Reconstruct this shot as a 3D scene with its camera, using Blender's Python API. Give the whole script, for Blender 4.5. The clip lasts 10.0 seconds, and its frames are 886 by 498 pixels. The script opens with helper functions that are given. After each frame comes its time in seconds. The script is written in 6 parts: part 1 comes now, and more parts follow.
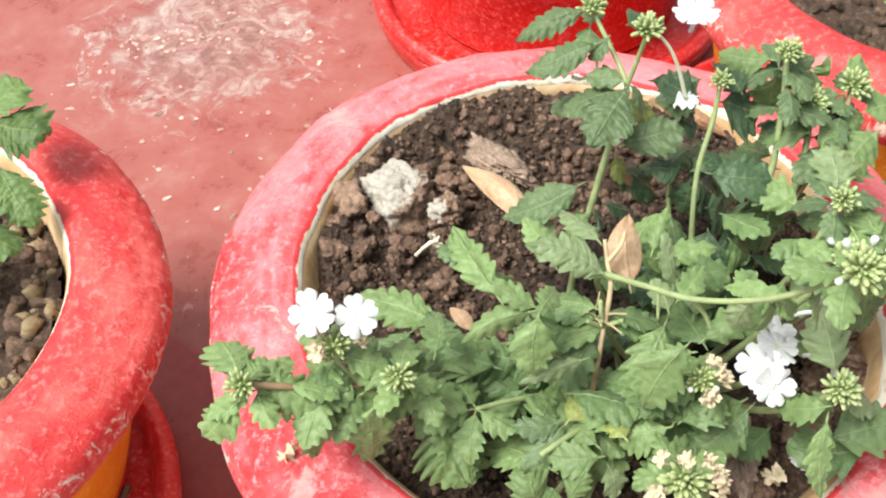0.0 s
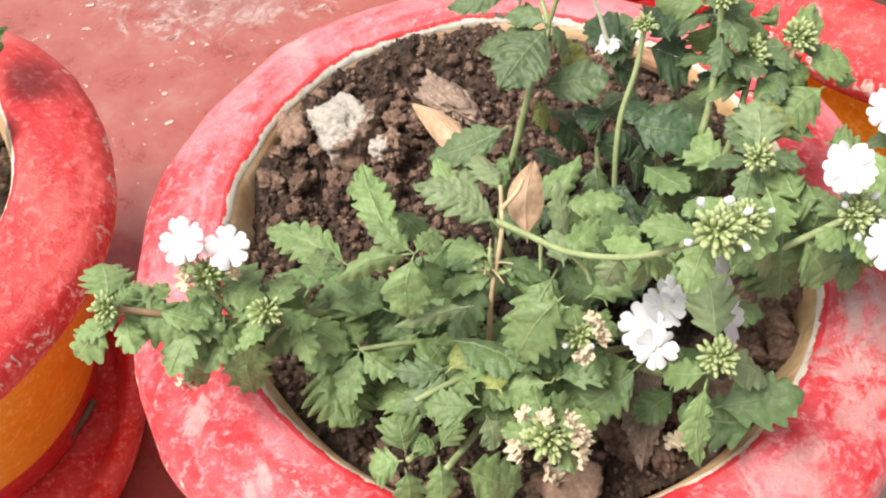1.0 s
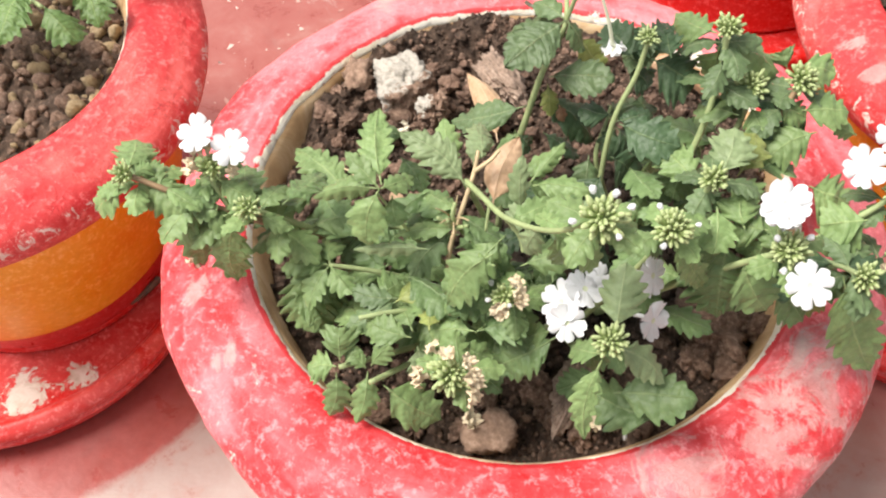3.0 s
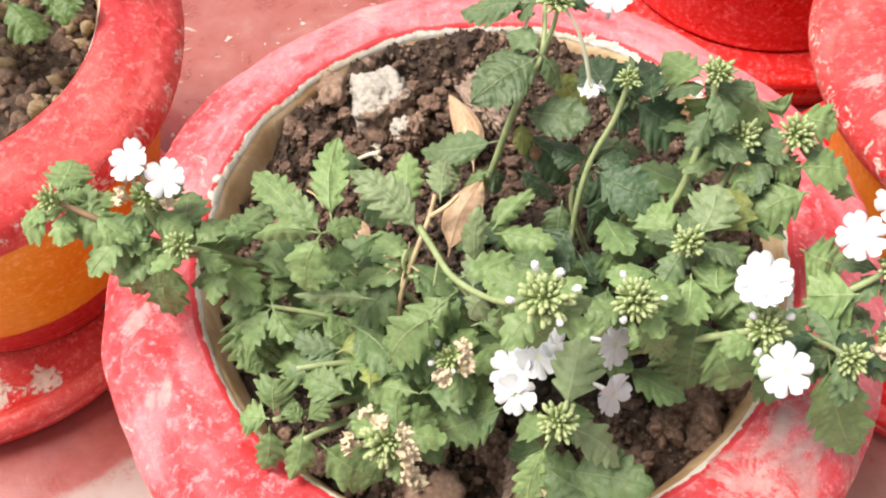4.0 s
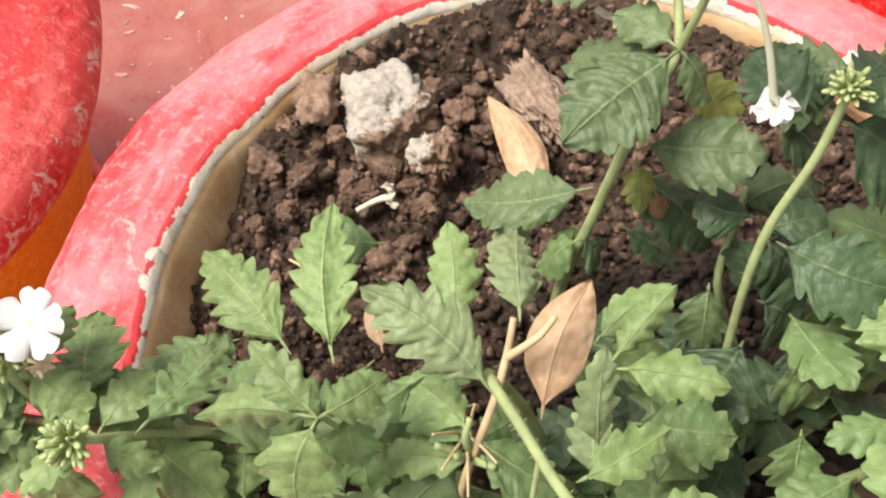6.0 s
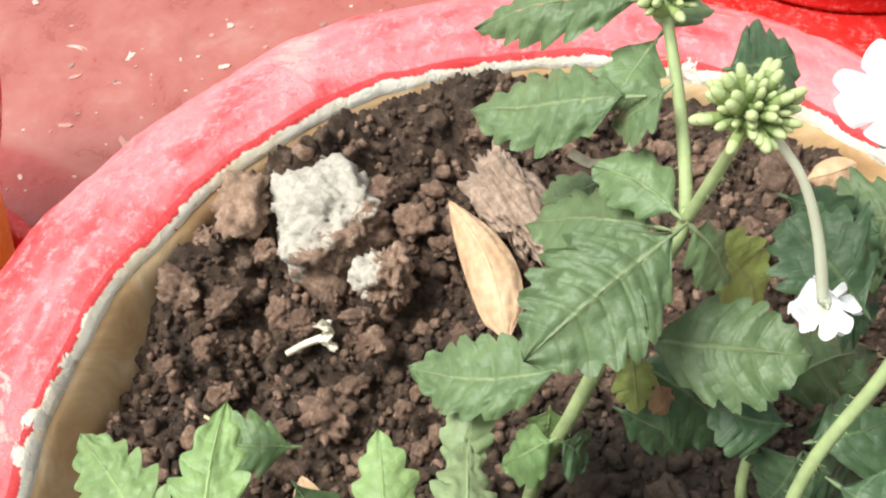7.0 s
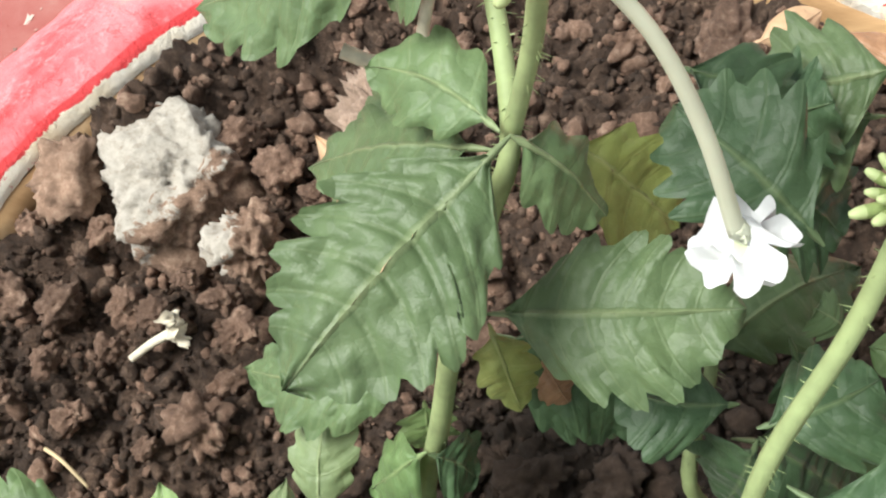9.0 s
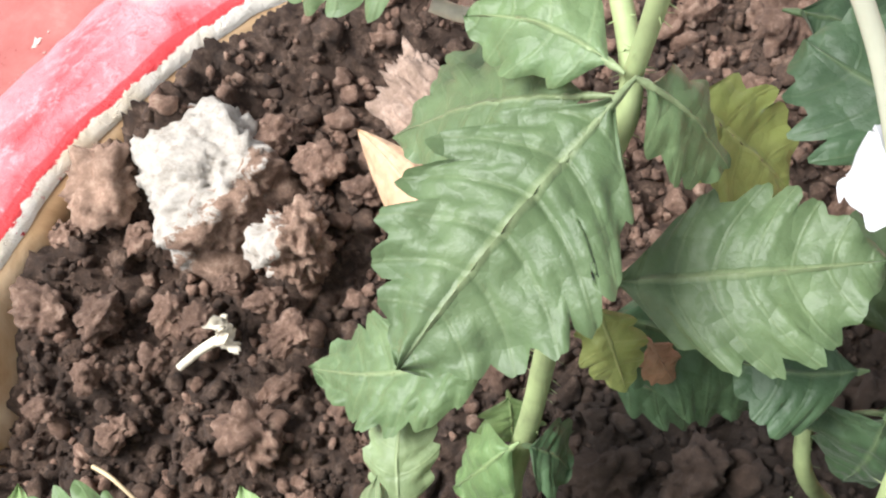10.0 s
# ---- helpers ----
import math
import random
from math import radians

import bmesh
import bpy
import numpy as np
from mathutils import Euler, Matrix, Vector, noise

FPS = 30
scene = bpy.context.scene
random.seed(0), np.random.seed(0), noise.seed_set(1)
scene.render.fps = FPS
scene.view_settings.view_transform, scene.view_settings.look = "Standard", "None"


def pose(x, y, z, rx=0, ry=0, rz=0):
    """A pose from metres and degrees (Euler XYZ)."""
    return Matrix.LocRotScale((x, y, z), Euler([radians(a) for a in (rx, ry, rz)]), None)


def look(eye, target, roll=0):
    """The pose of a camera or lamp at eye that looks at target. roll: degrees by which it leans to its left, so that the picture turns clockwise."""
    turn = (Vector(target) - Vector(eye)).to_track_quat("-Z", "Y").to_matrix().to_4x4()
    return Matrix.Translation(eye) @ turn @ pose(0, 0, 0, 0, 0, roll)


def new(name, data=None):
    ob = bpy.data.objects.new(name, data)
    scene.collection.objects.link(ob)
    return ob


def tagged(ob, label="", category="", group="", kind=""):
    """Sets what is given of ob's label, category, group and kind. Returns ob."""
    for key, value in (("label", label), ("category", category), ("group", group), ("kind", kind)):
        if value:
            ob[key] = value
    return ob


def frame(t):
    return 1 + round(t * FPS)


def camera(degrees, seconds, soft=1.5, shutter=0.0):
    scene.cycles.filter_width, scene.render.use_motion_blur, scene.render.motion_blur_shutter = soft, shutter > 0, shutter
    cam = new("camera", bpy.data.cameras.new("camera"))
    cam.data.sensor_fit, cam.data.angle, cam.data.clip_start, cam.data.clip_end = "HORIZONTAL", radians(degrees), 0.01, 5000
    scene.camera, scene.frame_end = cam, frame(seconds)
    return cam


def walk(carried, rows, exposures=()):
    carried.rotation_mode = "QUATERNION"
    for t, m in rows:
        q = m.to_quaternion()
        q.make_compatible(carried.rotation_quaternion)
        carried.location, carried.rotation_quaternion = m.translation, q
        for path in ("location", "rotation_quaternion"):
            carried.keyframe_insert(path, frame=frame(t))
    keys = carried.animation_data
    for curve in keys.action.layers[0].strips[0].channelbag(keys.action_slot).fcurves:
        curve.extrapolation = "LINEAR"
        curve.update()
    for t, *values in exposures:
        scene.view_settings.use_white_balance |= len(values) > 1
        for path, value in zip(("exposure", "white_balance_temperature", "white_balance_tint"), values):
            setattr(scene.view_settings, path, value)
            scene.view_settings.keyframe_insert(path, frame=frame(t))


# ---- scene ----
cam = camera(50.0, 10.0, 2.1)
PATH = [
    (0, (0.007, -0.004, 0.453), (-0.027, 1.262, -1.095), -1.3),
    (0.5, (0.035, 0.005, 0.448), (-0.054, 1.244, -1.119), -2.5),
    (1, (0.061, 0.003, 0.446), (-0.134, 1.162, -1.173), -4.1),
    (1.5, (0.092, -0.009, 0.457), (-0.208, 1.155, -1.141), -3.4),
    (2, (0.116, -0.015, 0.465), (-0.293, 1.133, -1.12), -3.9),
    (2.2, (0.12, -0.016, 0.467), (-0.299, 1.102, -1.138), -2.8),
    (3.3, (0.125, -0.003, 0.457), (-0.402, 1.026, -1.174), -3.2),
    (3.5, (0.126, 0.005, 0.453), (-0.394, 1.015, -1.193), -2.1),
    (4, (0.132, 0.027, 0.454), (-0.412, 1.032, -1.188), -2.5),
    (4.5, (0.125, 0.039, 0.44), (-0.436, 1.015, -1.212), -3.5),
    (5, (0.107, 0.048, 0.414), (-0.456, 0.971, -1.269), -5.4),
    (5.5, (0.09, 0.069, 0.4), (-0.483, 1.03, -1.258), -7.9),
    (6, (0.074, 0.109, 0.376), (-0.421, 1.028, -1.33), -6.4),
    (6.2, (0.075, 0.123, 0.374), (-0.434, 1.059, -1.319), -6.8),
    (7.3, (0.06, 0.174, 0.343), (-0.418, 1.044, -1.393), -9.1),
    (7.5, (0.065, 0.184, 0.339), (-0.444, 1.014, -1.409), -13.3),
    (8, (0.077, 0.192, 0.331), (-0.433, 1.017, -1.418), -15.5),
    (8.2, (0.081, 0.19, 0.331), (-0.382, 1.02, -1.429), -13.6),
    (8.5, (0.083, 0.193, 0.323), (-0.395, 0.972, -1.456), -17.1),
    (9, (0.075, 0.19, 0.314), (-0.42, 0.951, -1.469), -19.9),
    (9.5, (0.068, 0.189, 0.31), (-0.458, 0.963, -1.458), -23.6),
    (10, (0.066, 0.187, 0.308), (-0.44, 0.975, -1.459), -22.2),
]
walk(cam, [(t, look(eye, target, roll)) for t, eye, target, roll in PATH],
     exposures=((0, 1.12, 6450, 5), (1.0, 1.04, 6650, 12), (2.0, 1.14, 6650, 10), (3.5, 1.14, 6650, 11), (5.5, 0.93, 7200, 15), (6.0, 1.05, 6950, 12), (7.5, 1.22, 6300, 1), (8.0, 0.78, 6350, 0), (8.5, 0.64, 6450, 1), (9.0, 1.12, 6350, 5), (9.5, 1.42, 6150, 9), (10, 1.48, 6100, 11)))

# ---- light ----
world = bpy.data.worlds.new("overcast_sky")
scene.world = world
world.use_nodes = True
wn = world.node_tree.nodes
sky = wn.new("ShaderNodeTexSky")
sky.sky_type, sky.sun_disc = "NISHITA", False
sky.sun_elevation, sky.sun_rotation = radians(62), radians(-111)
grey = wn.new("ShaderNodeHueSaturation")
grey.inputs["Saturation"].default_value = 0.12
world.node_tree.links.new(sky.outputs["Color"], grey.inputs["Color"])
world.node_tree.links.new(grey.outputs["Color"], wn["Background"].inputs["Color"])
wn["Background"].inputs["Strength"].default_value = 0.088
sun = new("sun", bpy.data.lights.new("sun", "SUN"))
sun.data.energy, sun.data.angle, sun.data.color = 2.9, radians(28), (1.0, 0.96, 0.9)
sun.matrix_world = look((-0.52, -0.20, 1.05), (0, 0, 0))


# ---- materials ----
def material(name):
    m = bpy.data.materials.new(name)
    m.use_nodes = True
    return m, m.node_tree.nodes, m.node_tree.links, m.node_tree.nodes["Principled BSDF"]


def tex(nodes, links, scale, detail=4.0, rough=0.55, space="Object", distort=0.0, kind="ShaderNodeTexNoise"):
    co = nodes.new("ShaderNodeTexCoord")
    n = nodes.new(kind)
    n.inputs["Scale"].default_value = scale
    if kind == "ShaderNodeTexNoise":
        n.inputs["Detail"].default_value, n.inputs["Roughness"].default_value = detail, rough
        n.inputs["Distortion"].default_value = distort
    links.new(co.outputs[space], n.inputs["Vector"])
    return n


def ramp(nodes, links, source, stops):
    r = nodes.new("ShaderNodeValToRGB")
    links.new(source, r.inputs["Fac"])
    while len(r.color_ramp.elements) < len(stops):
        r.color_ramp.elements.new(0.5)
    for e, (at, c) in zip(r.color_ramp.elements, stops):
        e.position = at
        e.color = (*c, 1) if isinstance(c, tuple) else (c, c, c, 1)
    return r.outputs["Color"]


def mix(nodes, links, fac, a, b, blend="MIX"):
    m = nodes.new("ShaderNodeMix")
    m.data_type, m.blend_type = "RGBA", blend
    for value, slot in ((fac, 0), (a, 6), (b, 7)):
        if isinstance(value, tuple):
            m.inputs[slot].default_value = (*value, 1)
        elif isinstance(value, (int, float)):
            m.inputs[slot].default_value = value
        else:
            links.new(value, m.inputs[slot])
    return m.outputs[2]


def bump(nodes, links, bsdf, height, strength, distance, before=None):
    b = nodes.new("ShaderNodeBump")
    b.inputs["Strength"].default_value, b.inputs["Distance"].default_value = strength, distance
    links.new(height, b.inputs["Height"])
    if before:
        links.new(before, b.inputs["Normal"])
    links.new(b.outputs["Normal"], bsdf.inputs["Normal"])
    return b.outputs["Normal"]


def paint(name, deep, faded, fade_from, fade_to, chips, rough=(0.3, 0.5), grain=1.0, edge=0.0, brim=0.0, worn=(), bared=(), top=0.0):
    """Old enamel paint: deep colour, sun-faded patches, and chips down to the plaster."""
    m, n, l, b = material(name)
    big = tex(n, l, 26, 5, 0.6, distort=0.6)
    if edge:
        # brush strokes run round the lip
        ring = n.new("ShaderNodeVectorMath")
        ring.operation = "MULTIPLY"
        ring.inputs[1].default_value = (1, 1, 0)
        l.new(n.new("ShaderNodeTexCoord").outputs["Object"], ring.inputs[0])
        unit = n.new("ShaderNodeVectorMath")
        unit.operation = "NORMALIZE"
        l.new(ring.outputs["Vector"], unit.inputs[0])
        across = n.new("ShaderNodeSeparateXYZ")
        l.new(n.new("ShaderNodeTexCoord").outputs["UV"], across.inputs["Vector"])
        cut = n.new("ShaderNodeSeparateXYZ")
        l.new(unit.outputs["Vector"], cut.inputs["Vector"])
        swept = n.new("ShaderNodeCombineXYZ")
        l.new(cut.outputs["X"], swept.inputs["X"])
        l.new(cut.outputs["Y"], swept.inputs["Y"])
        wide = n.new("ShaderNodeMath")
        wide.operation = "MULTIPLY"
        wide.inputs[1].default_value = 36.0
        l.new(across.outputs["X"], wide.inputs[0])
        l.new(wide.outputs[0], swept.inputs["Z"])
        stroke = n.new("ShaderNodeTexNoise")
        stroke.inputs["Scale"].default_value, stroke.inputs["Detail"].default_value, stroke.inputs["Distortion"].default_value = 3.2, 7, 0.5
        l.new(swept.outputs["Vector"], stroke.inputs["Vector"])
        blend = n.new("ShaderNodeMix")
        blend.inputs[0].default_value = 0.55
        l.new(big.outputs["Fac"], blend.inputs[2])
        l.new(stroke.outputs["Fac"], blend.inputs[3])
        source = blend.outputs[0]
    else:
        source = big.outputs["Fac"]
    fade = ramp(n, l, source, [(fade_from, 0.0), (fade_from + (fade_to - fade_from) * 0.35, 0.7), (fade_to, 1.0)])
    small = tex(n, l, 130, 5, 0.65, distort=0.4)
    flecks = ramp(n, l, small.outputs["Fac"], [(0.48, 0.0), (0.68, 0.40)])
    if edge:
        mid = tuple(0.6 * p + 0.4 * q for p, q in zip(deep, faded))
        pale = tuple(min(1.0, p * 1.06 + 0.075) for p in faded)
        patchy = tex(n, l, 17, 4, 0.5, distort=1.0)
        # the lip's paint grows paler towards the far side
        lip_at = n.new("ShaderNodeSeparateXYZ")
        l.new(n.new("ShaderNodeTexCoord").outputs["Object"], lip_at.inputs["Vector"])
        far_pale = n.new("ShaderNodeMapRange")
        far_pale.inputs["From Min"].default_value, far_pale.inputs["From Max"].default_value = -0.01, 0.09
        far_pale.inputs["To Max"].default_value = 0.065
        l.new(lip_at.outputs["Y"], far_pale.inputs["Value"])
        lifted = n.new("ShaderNodeMath")
        l.new(mix(n, l, 0.42, source, patchy.outputs["Fac"]), lifted.inputs[0])
        l.new(far_pale.outputs["Result"], lifted.inputs[1])
        base = lifted.outputs[0]
        colour = ramp(n, l, base, [(fade_from - 0.02, deep), (fade_from + 0.045, mid), (fade_from + 0.085, faded), (fade_to + 0.02, pale)])
    else:
        colour = mix(n, l, fade, deep, faded)
    colour = mix(n, l, flecks, colour, faded)
    spatter = tex(n, l, 300, 8, 0.75, distort=0.3)
    colour = mix(n, l, ramp(n, l, spatter.outputs["Fac"], [(0.52, 0.0), (0.61, 0.7)]), colour, tuple(min(1.0, c * 1.12 + 0.13) for c in faded))
    colour = mix(n, l, ramp(n, l, spatter.outputs["Fac"], [(0.30, 0.45), (0.44, 0.0)]), colour, tuple(c * 0.7 for c in deep))
    # hairline cracks
    hair = tex(n, l, 75, 4, 0.55, distort=1.6)
    some = tex(n, l, 22, 3, 0.5)
    cracked = mix(n, l, 1.0, ramp(n, l, hair.outputs["Fac"], [(0.488, 0.0), (0.5, 0.55 * min(1.0, grain)), (0.512, 0.0)]), ramp(n, l, some.outputs["Fac"], [(0.5, 0.0), (0.58, 1.0)]), "MULTIPLY")
    colour = mix(n, l, cracked, colour, tuple(c * 0.35 for c in deep))
    chip_tex = tex(n, l, 55, 7, 0.7, distort=1.0)
    chip = ramp(n, l, chip_tex.outputs["Fac"], [(chips, 0.0), (chips + 0.03, 1.0)])
    colour = mix(n, l, chip, colour, (0.55, 0.44, 0.38))
    height = chip
    if edge:
        # the brim's inner edge is knocked down to pale plaster
        flat = n.new("ShaderNodeVectorMath")
        flat.operation = "MULTIPLY"
        flat.inputs[1].default_value = (1, 1, 0)
        l.new(n.new("ShaderNodeTexCoord").outputs["Object"], flat.inputs[0])
        turned = n.new("ShaderNodeSeparateXYZ")
        l.new(n.new("ShaderNodeTexCoord").outputs["UV"], turned.inputs["Vector"])
        away = turned.outputs["X"]
        down = n.new("ShaderNodeMath")
        down.operation = "SUBTRACT"
        down.inputs[1].default_value = top
        l.new(turned.outputs["Y"], down.inputs[0])
        round_lip = n.new("ShaderNodeMath")
        l.new(away, round_lip.inputs[0])
        l.new(down.outputs[0], round_lip.inputs[1])
        inward = round_lip.outputs[0]
        bead = n.new("ShaderNodeMapRange")
        bead.inputs["From Min"].default_value, bead.inputs["From Max"].default_value = edge + 0.0043, edge + 0.0023
        l.new(inward, bead.inputs["Value"])
        fresh = tex(n, l, 30, 5, 0.6)
        line = ramp(n, l, mix(n, l, 0.35, bead.outputs["Result"], fresh.outputs["Fac"]), [(0.60, 0.0), (0.72, 0.9)])
        colour = mix(n, l, line, colour, deep)
        near = n.new("ShaderNodeMapRange")
        near.inputs["From Min"].default_value, near.inputs["From Max"].default_value = edge + 0.0027, edge - 0.0010
        l.new(inward, near.inputs["Value"])
        broken = tex(n, l, 85, 8, 0.75, distort=0.8)
        both = mix(n, l, 0.72, near.outputs["Result"], broken.outputs["Fac"])
        bare = ramp(n, l, both, [(0.545, 0.0), (0.56, 1.0)])
        tint = tex(n, l, 60, 5, 0.6)
        colour = mix(n, l, bare, colour, ramp(n, l, tint.outputs["Fac"], [(0.3, (0.58, 0.43, 0.26)), (0.42, (0.80, 0.69, 0.52)), (0.58, (0.86, 0.80, 0.70))]))
        height = mix(n, l, bare, chip, (1.0, 1.0, 1.0))
        # flaked specks along the brim's outer turn
        far = n.new("ShaderNodeMapRange")
        far.inputs["From Min"].default_value, far.inputs["From Max"].default_value = brim - 0.012, brim + 0.004
        l.new(away, far.inputs["Value"])
        specks = tex(n, l, 170, 8, 0.75, distort=1.0)
        flaked = ramp(n, l, mix(n, l, 0.72, far.outputs["Result"], specks.outputs["Fac"]), [(0.595, 0.0), (0.625, 0.9)])
        colour = mix(n, l, flaked, colour, (0.74, 0.60, 0.53))
        # places rubbed down to a dull grey ground
        for px, py, size in worn:
            spot = n.new("ShaderNodeVectorMath")
            spot.operation = "DISTANCE"
            spot.inputs[1].default_value = (px, py, 0)
            l.new(flat.outputs["Vector"], spot.inputs[0])
            close = n.new("ShaderNodeMapRange")
            close.inputs["From Min"].default_value, close.inputs["From Max"].default_value = size, 0.0
            l.new(spot.outputs["Value"], close.inputs["Value"])
            rub = tex(n, l, 48, 8, 0.7, distort=1.4)
            rubbed = ramp(n, l, mix(n, l, 0.78, close.outputs["Result"], rub.outputs["Fac"]), [(0.50, 0.0), (0.56, 0.6)])
            colour = mix(n, l, rubbed, colour, ramp(n, l, small.outputs["Fac"], [(0.35, (0.50, 0.28, 0.26)), (0.65, (0.60, 0.42, 0.39))]))
    for px, py, size in bared:
        # places broken off down to white plaster
        spot = n.new("ShaderNodeVectorMath")
        spot.operation = "DISTANCE"
        spot.inputs[1].default_value = (px, py, 0)
        level = n.new("ShaderNodeVectorMath")
        level.operation = "MULTIPLY"
        level.inputs[1].default_value = (1, 1, 0)
        l.new(n.new("ShaderNodeTexCoord").outputs["Object"], level.inputs[0])
        l.new(level.outputs["Vector"], spot.inputs[0])
        close = n.new("ShaderNodeMapRange")
        close.inputs["From Min"].default_value, close.inputs["From Max"].default_value = size, 0.0
        l.new(spot.outputs["Value"], close.inputs["Value"])
        rag = tex(n, l, 130, 8, 0.7, distort=1.2)
        gone = ramp(n, l, mix(n, l, 0.68, close.outputs["Result"], rag.outputs["Fac"]), [(0.515, 0.0), (0.53, 1.0)])
        colour = mix(n, l, gone, colour, ramp(n, l, small.outputs["Fac"], [(0.35, (0.55, 0.46, 0.36)), (0.58, (0.72, 0.67, 0.59))]))
        height = mix(n, l, gone, height, (1.0, 1.0, 1.0))
    l.new(colour, b.inputs["Base Color"])
    sheen = ramp(n, l, small.outputs["Fac"], [(0.3, rough[0]), (0.7, rough[1])])
    l.new(mix(n, l, bare, sheen, (0.92, 0.92, 0.92)) if edge else sheen, b.inputs["Roughness"])
    first = bump(n, l, b, small.outputs["Fac"], 0.35 * grain, 0.002)
    first = bump(n, l, b, spatter.outputs["Fac"], 0.45 * grain, 0.0012, first)
    bump(n, l, b, height, 0.6, -0.0007, first)
    return m


def rim_paint(name, inner, outer, worn, bared=(), faded=(0.70, 0.158, 0.178), top=0.178):
    return paint(name, (0.62, 0.020, 0.026), faded, 0.46, 0.63, 0.70, (0.38, 0.58), 1.6, inner, outer, worn, bared, top)


# red of feet and rear saucers, deepened to carry the shade between pots
POT_RED = paint("red_enamel", (0.54, 0.008, 0.006), (0.58, 0.032, 0.03), 0.45, 0.9, 0.80, (0.25, 0.4), 0.4)
ORANGE = paint("orange_enamel", (0.80, 0.25, 0.003), (0.84, 0.33, 0.010), 0.35, 0.75, 0.86, (0.3, 0.42), 0.3)
SAUCER_RED = paint("saucer_red_paint", (0.62, 0.014, 0.012), (0.68, 0.10, 0.09), 0.48, 0.80, 0.68, (0.3, 0.45), 0.6)
CHIPPED_RED = paint("chipped_saucer_paint", (0.62, 0.014, 0.012), (0.68, 0.10, 0.09), 0.48, 0.80, 0.68, (0.3, 0.45), 0.6, bared=((0.078, -0.046, 0.020), (0.058, -0.066, 0.026), (0.036, -0.080, 0.026), (0.010, -0.086, 0.024)))


def ochre():
    m, n, l, b = material("stained_clay_wall")
    a = tex(n, l, 45, 6, 0.6, distort=0.8)
    l.new(ramp(n, l, a.outputs["Fac"], [(0.3, (0.34, 0.19, 0.085)), (0.5, (0.56, 0.355, 0.18)), (0.7, (0.74, 0.56, 0.36))]), b.inputs["Base Color"])
    b.inputs["Roughness"].default_value = 0.75
    bump(n, l, b, a.outputs["Fac"], 0.5, 0.002)
    return m


OCHRE = ochre()


def floor_paint():
    m, n, l, b = material("painted_concrete")
    big = tex(n, l, 3.2, 5, 0.6, distort=0.5)
    mid = tex(n, l, 30, 10, 0.72, distort=0.3)
    fine = tex(n, l, 150, 4, 0.6)
    red = ramp(n, l, mid.outputs["Fac"], [(0.28, (0.22, 0.050, 0.042)), (0.44, (0.30, 0.088, 0.075)), (0.58, (0.325, 0.112, 0.096)), (0.74, (0.35, 0.18, 0.155))])
    worn = ramp(n, l, mid.outputs["Fac"], [(0.28, (0.36, 0.15, 0.135)), (0.46, (0.345, 0.25, 0.228)), (0.75, (0.39, 0.325, 0.30))])
    # paint is trodden away towards the open front of the terrace
    co = n.new("ShaderNodeTexCoord")
    split = n.new("ShaderNodeSeparateXYZ")
    l.new(co.outputs["Object"], split.inputs["Vector"])
    slope = n.new("ShaderNodeMapRange")
    slope.inputs["From Min"].default_value, slope.inputs["From Max"].default_value = 0.40, 0.16
    l.new(split.outputs["Y"], slope.inputs["Value"])
    reach = n.new("ShaderNodeVectorMath")
    reach.operation = "LENGTH"
    l.new(co.outputs["Object"], reach.inputs[0])
    bound = n.new("ShaderNodeMapRange")
    bound.inputs["From Min"].default_value, bound.inputs["From Max"].default_value = 1.3, 0.7
    l.new(reach.outputs["Value"], bound.inputs["Value"])
    trodden = n.new("ShaderNodeMath")
    trodden.operation = "MULTIPLY"
    l.new(slope.outputs["Result"], trodden.inputs[0])
    l.new(bound.outputs["Result"], trodden.inputs[1])
    where = mix(n, l, 0.45, trodden.outputs[0], big.outputs["Fac"])
    colour = mix(n, l, ramp(n, l, where, [(0.42, 0.0), (0.62, 1.0)]), red, worn)
    flake = tex(n, l, 38, 9, 0.75, distort=1.6)
    colour = mix(n, l, ramp(n, l, flake.outputs["Fac"], [(0.655, 0.0), (0.68, 0.85)]), colour, (0.55, 0.47, 0.43))
    scuff_at = n.new("ShaderNodeVectorMath")
    scuff_at.operation = "DISTANCE"
    scuff_at.inputs[1].default_value = (-0.185, 0.575, 0.0)
    l.new(co.outputs["Object"], scuff_at.inputs[0])
    close = n.new("ShaderNodeMapRange")
    close.inputs["From Min"].default_value, close.inputs["From Max"].default_value = 0.14, 0.0
    l.new(scuff_at.outputs["Value"], close.inputs["Value"])
    torn = mix(n, l, 0.62, close.outputs["Result"], flake.outputs["Fac"])
    colour = mix(n, l, ramp(n, l, torn, [(0.44, 0.0), (0.54, 0.75)]), colour, ramp(n, l, flake.outputs["Fac"], [(0.40, (0.15, 0.10, 0.09)), (0.50, (0.31, 0.17, 0.15)), (0.56, (0.36, 0.27, 0.245)), (0.64, (0.50, 0.42, 0.385))]))
    # deeper red floor colour round the saucer beside
    ringed = n.new("ShaderNodeVectorMath")
    ringed.operation = "DISTANCE"
    ringed.inputs[1].default_value = (-0.245, 0.178, 0.0)
    l.new(co.outputs["Object"], ringed.inputs[0])
    ring_near = n.new("ShaderNodeMapRange")
    ring_near.inputs["From Min"].default_value, ring_near.inputs["From Max"].default_value = 0.19, 0.12
    l.new(ringed.outputs["Value"], ring_near.inputs["Value"])
    ring_mask = ramp(n, l, mix(n, l, 0.25, ring_near.outputs["Result"], mid.outputs["Fac"]), [(0.50, 0.0), (0.56, 0.85)])
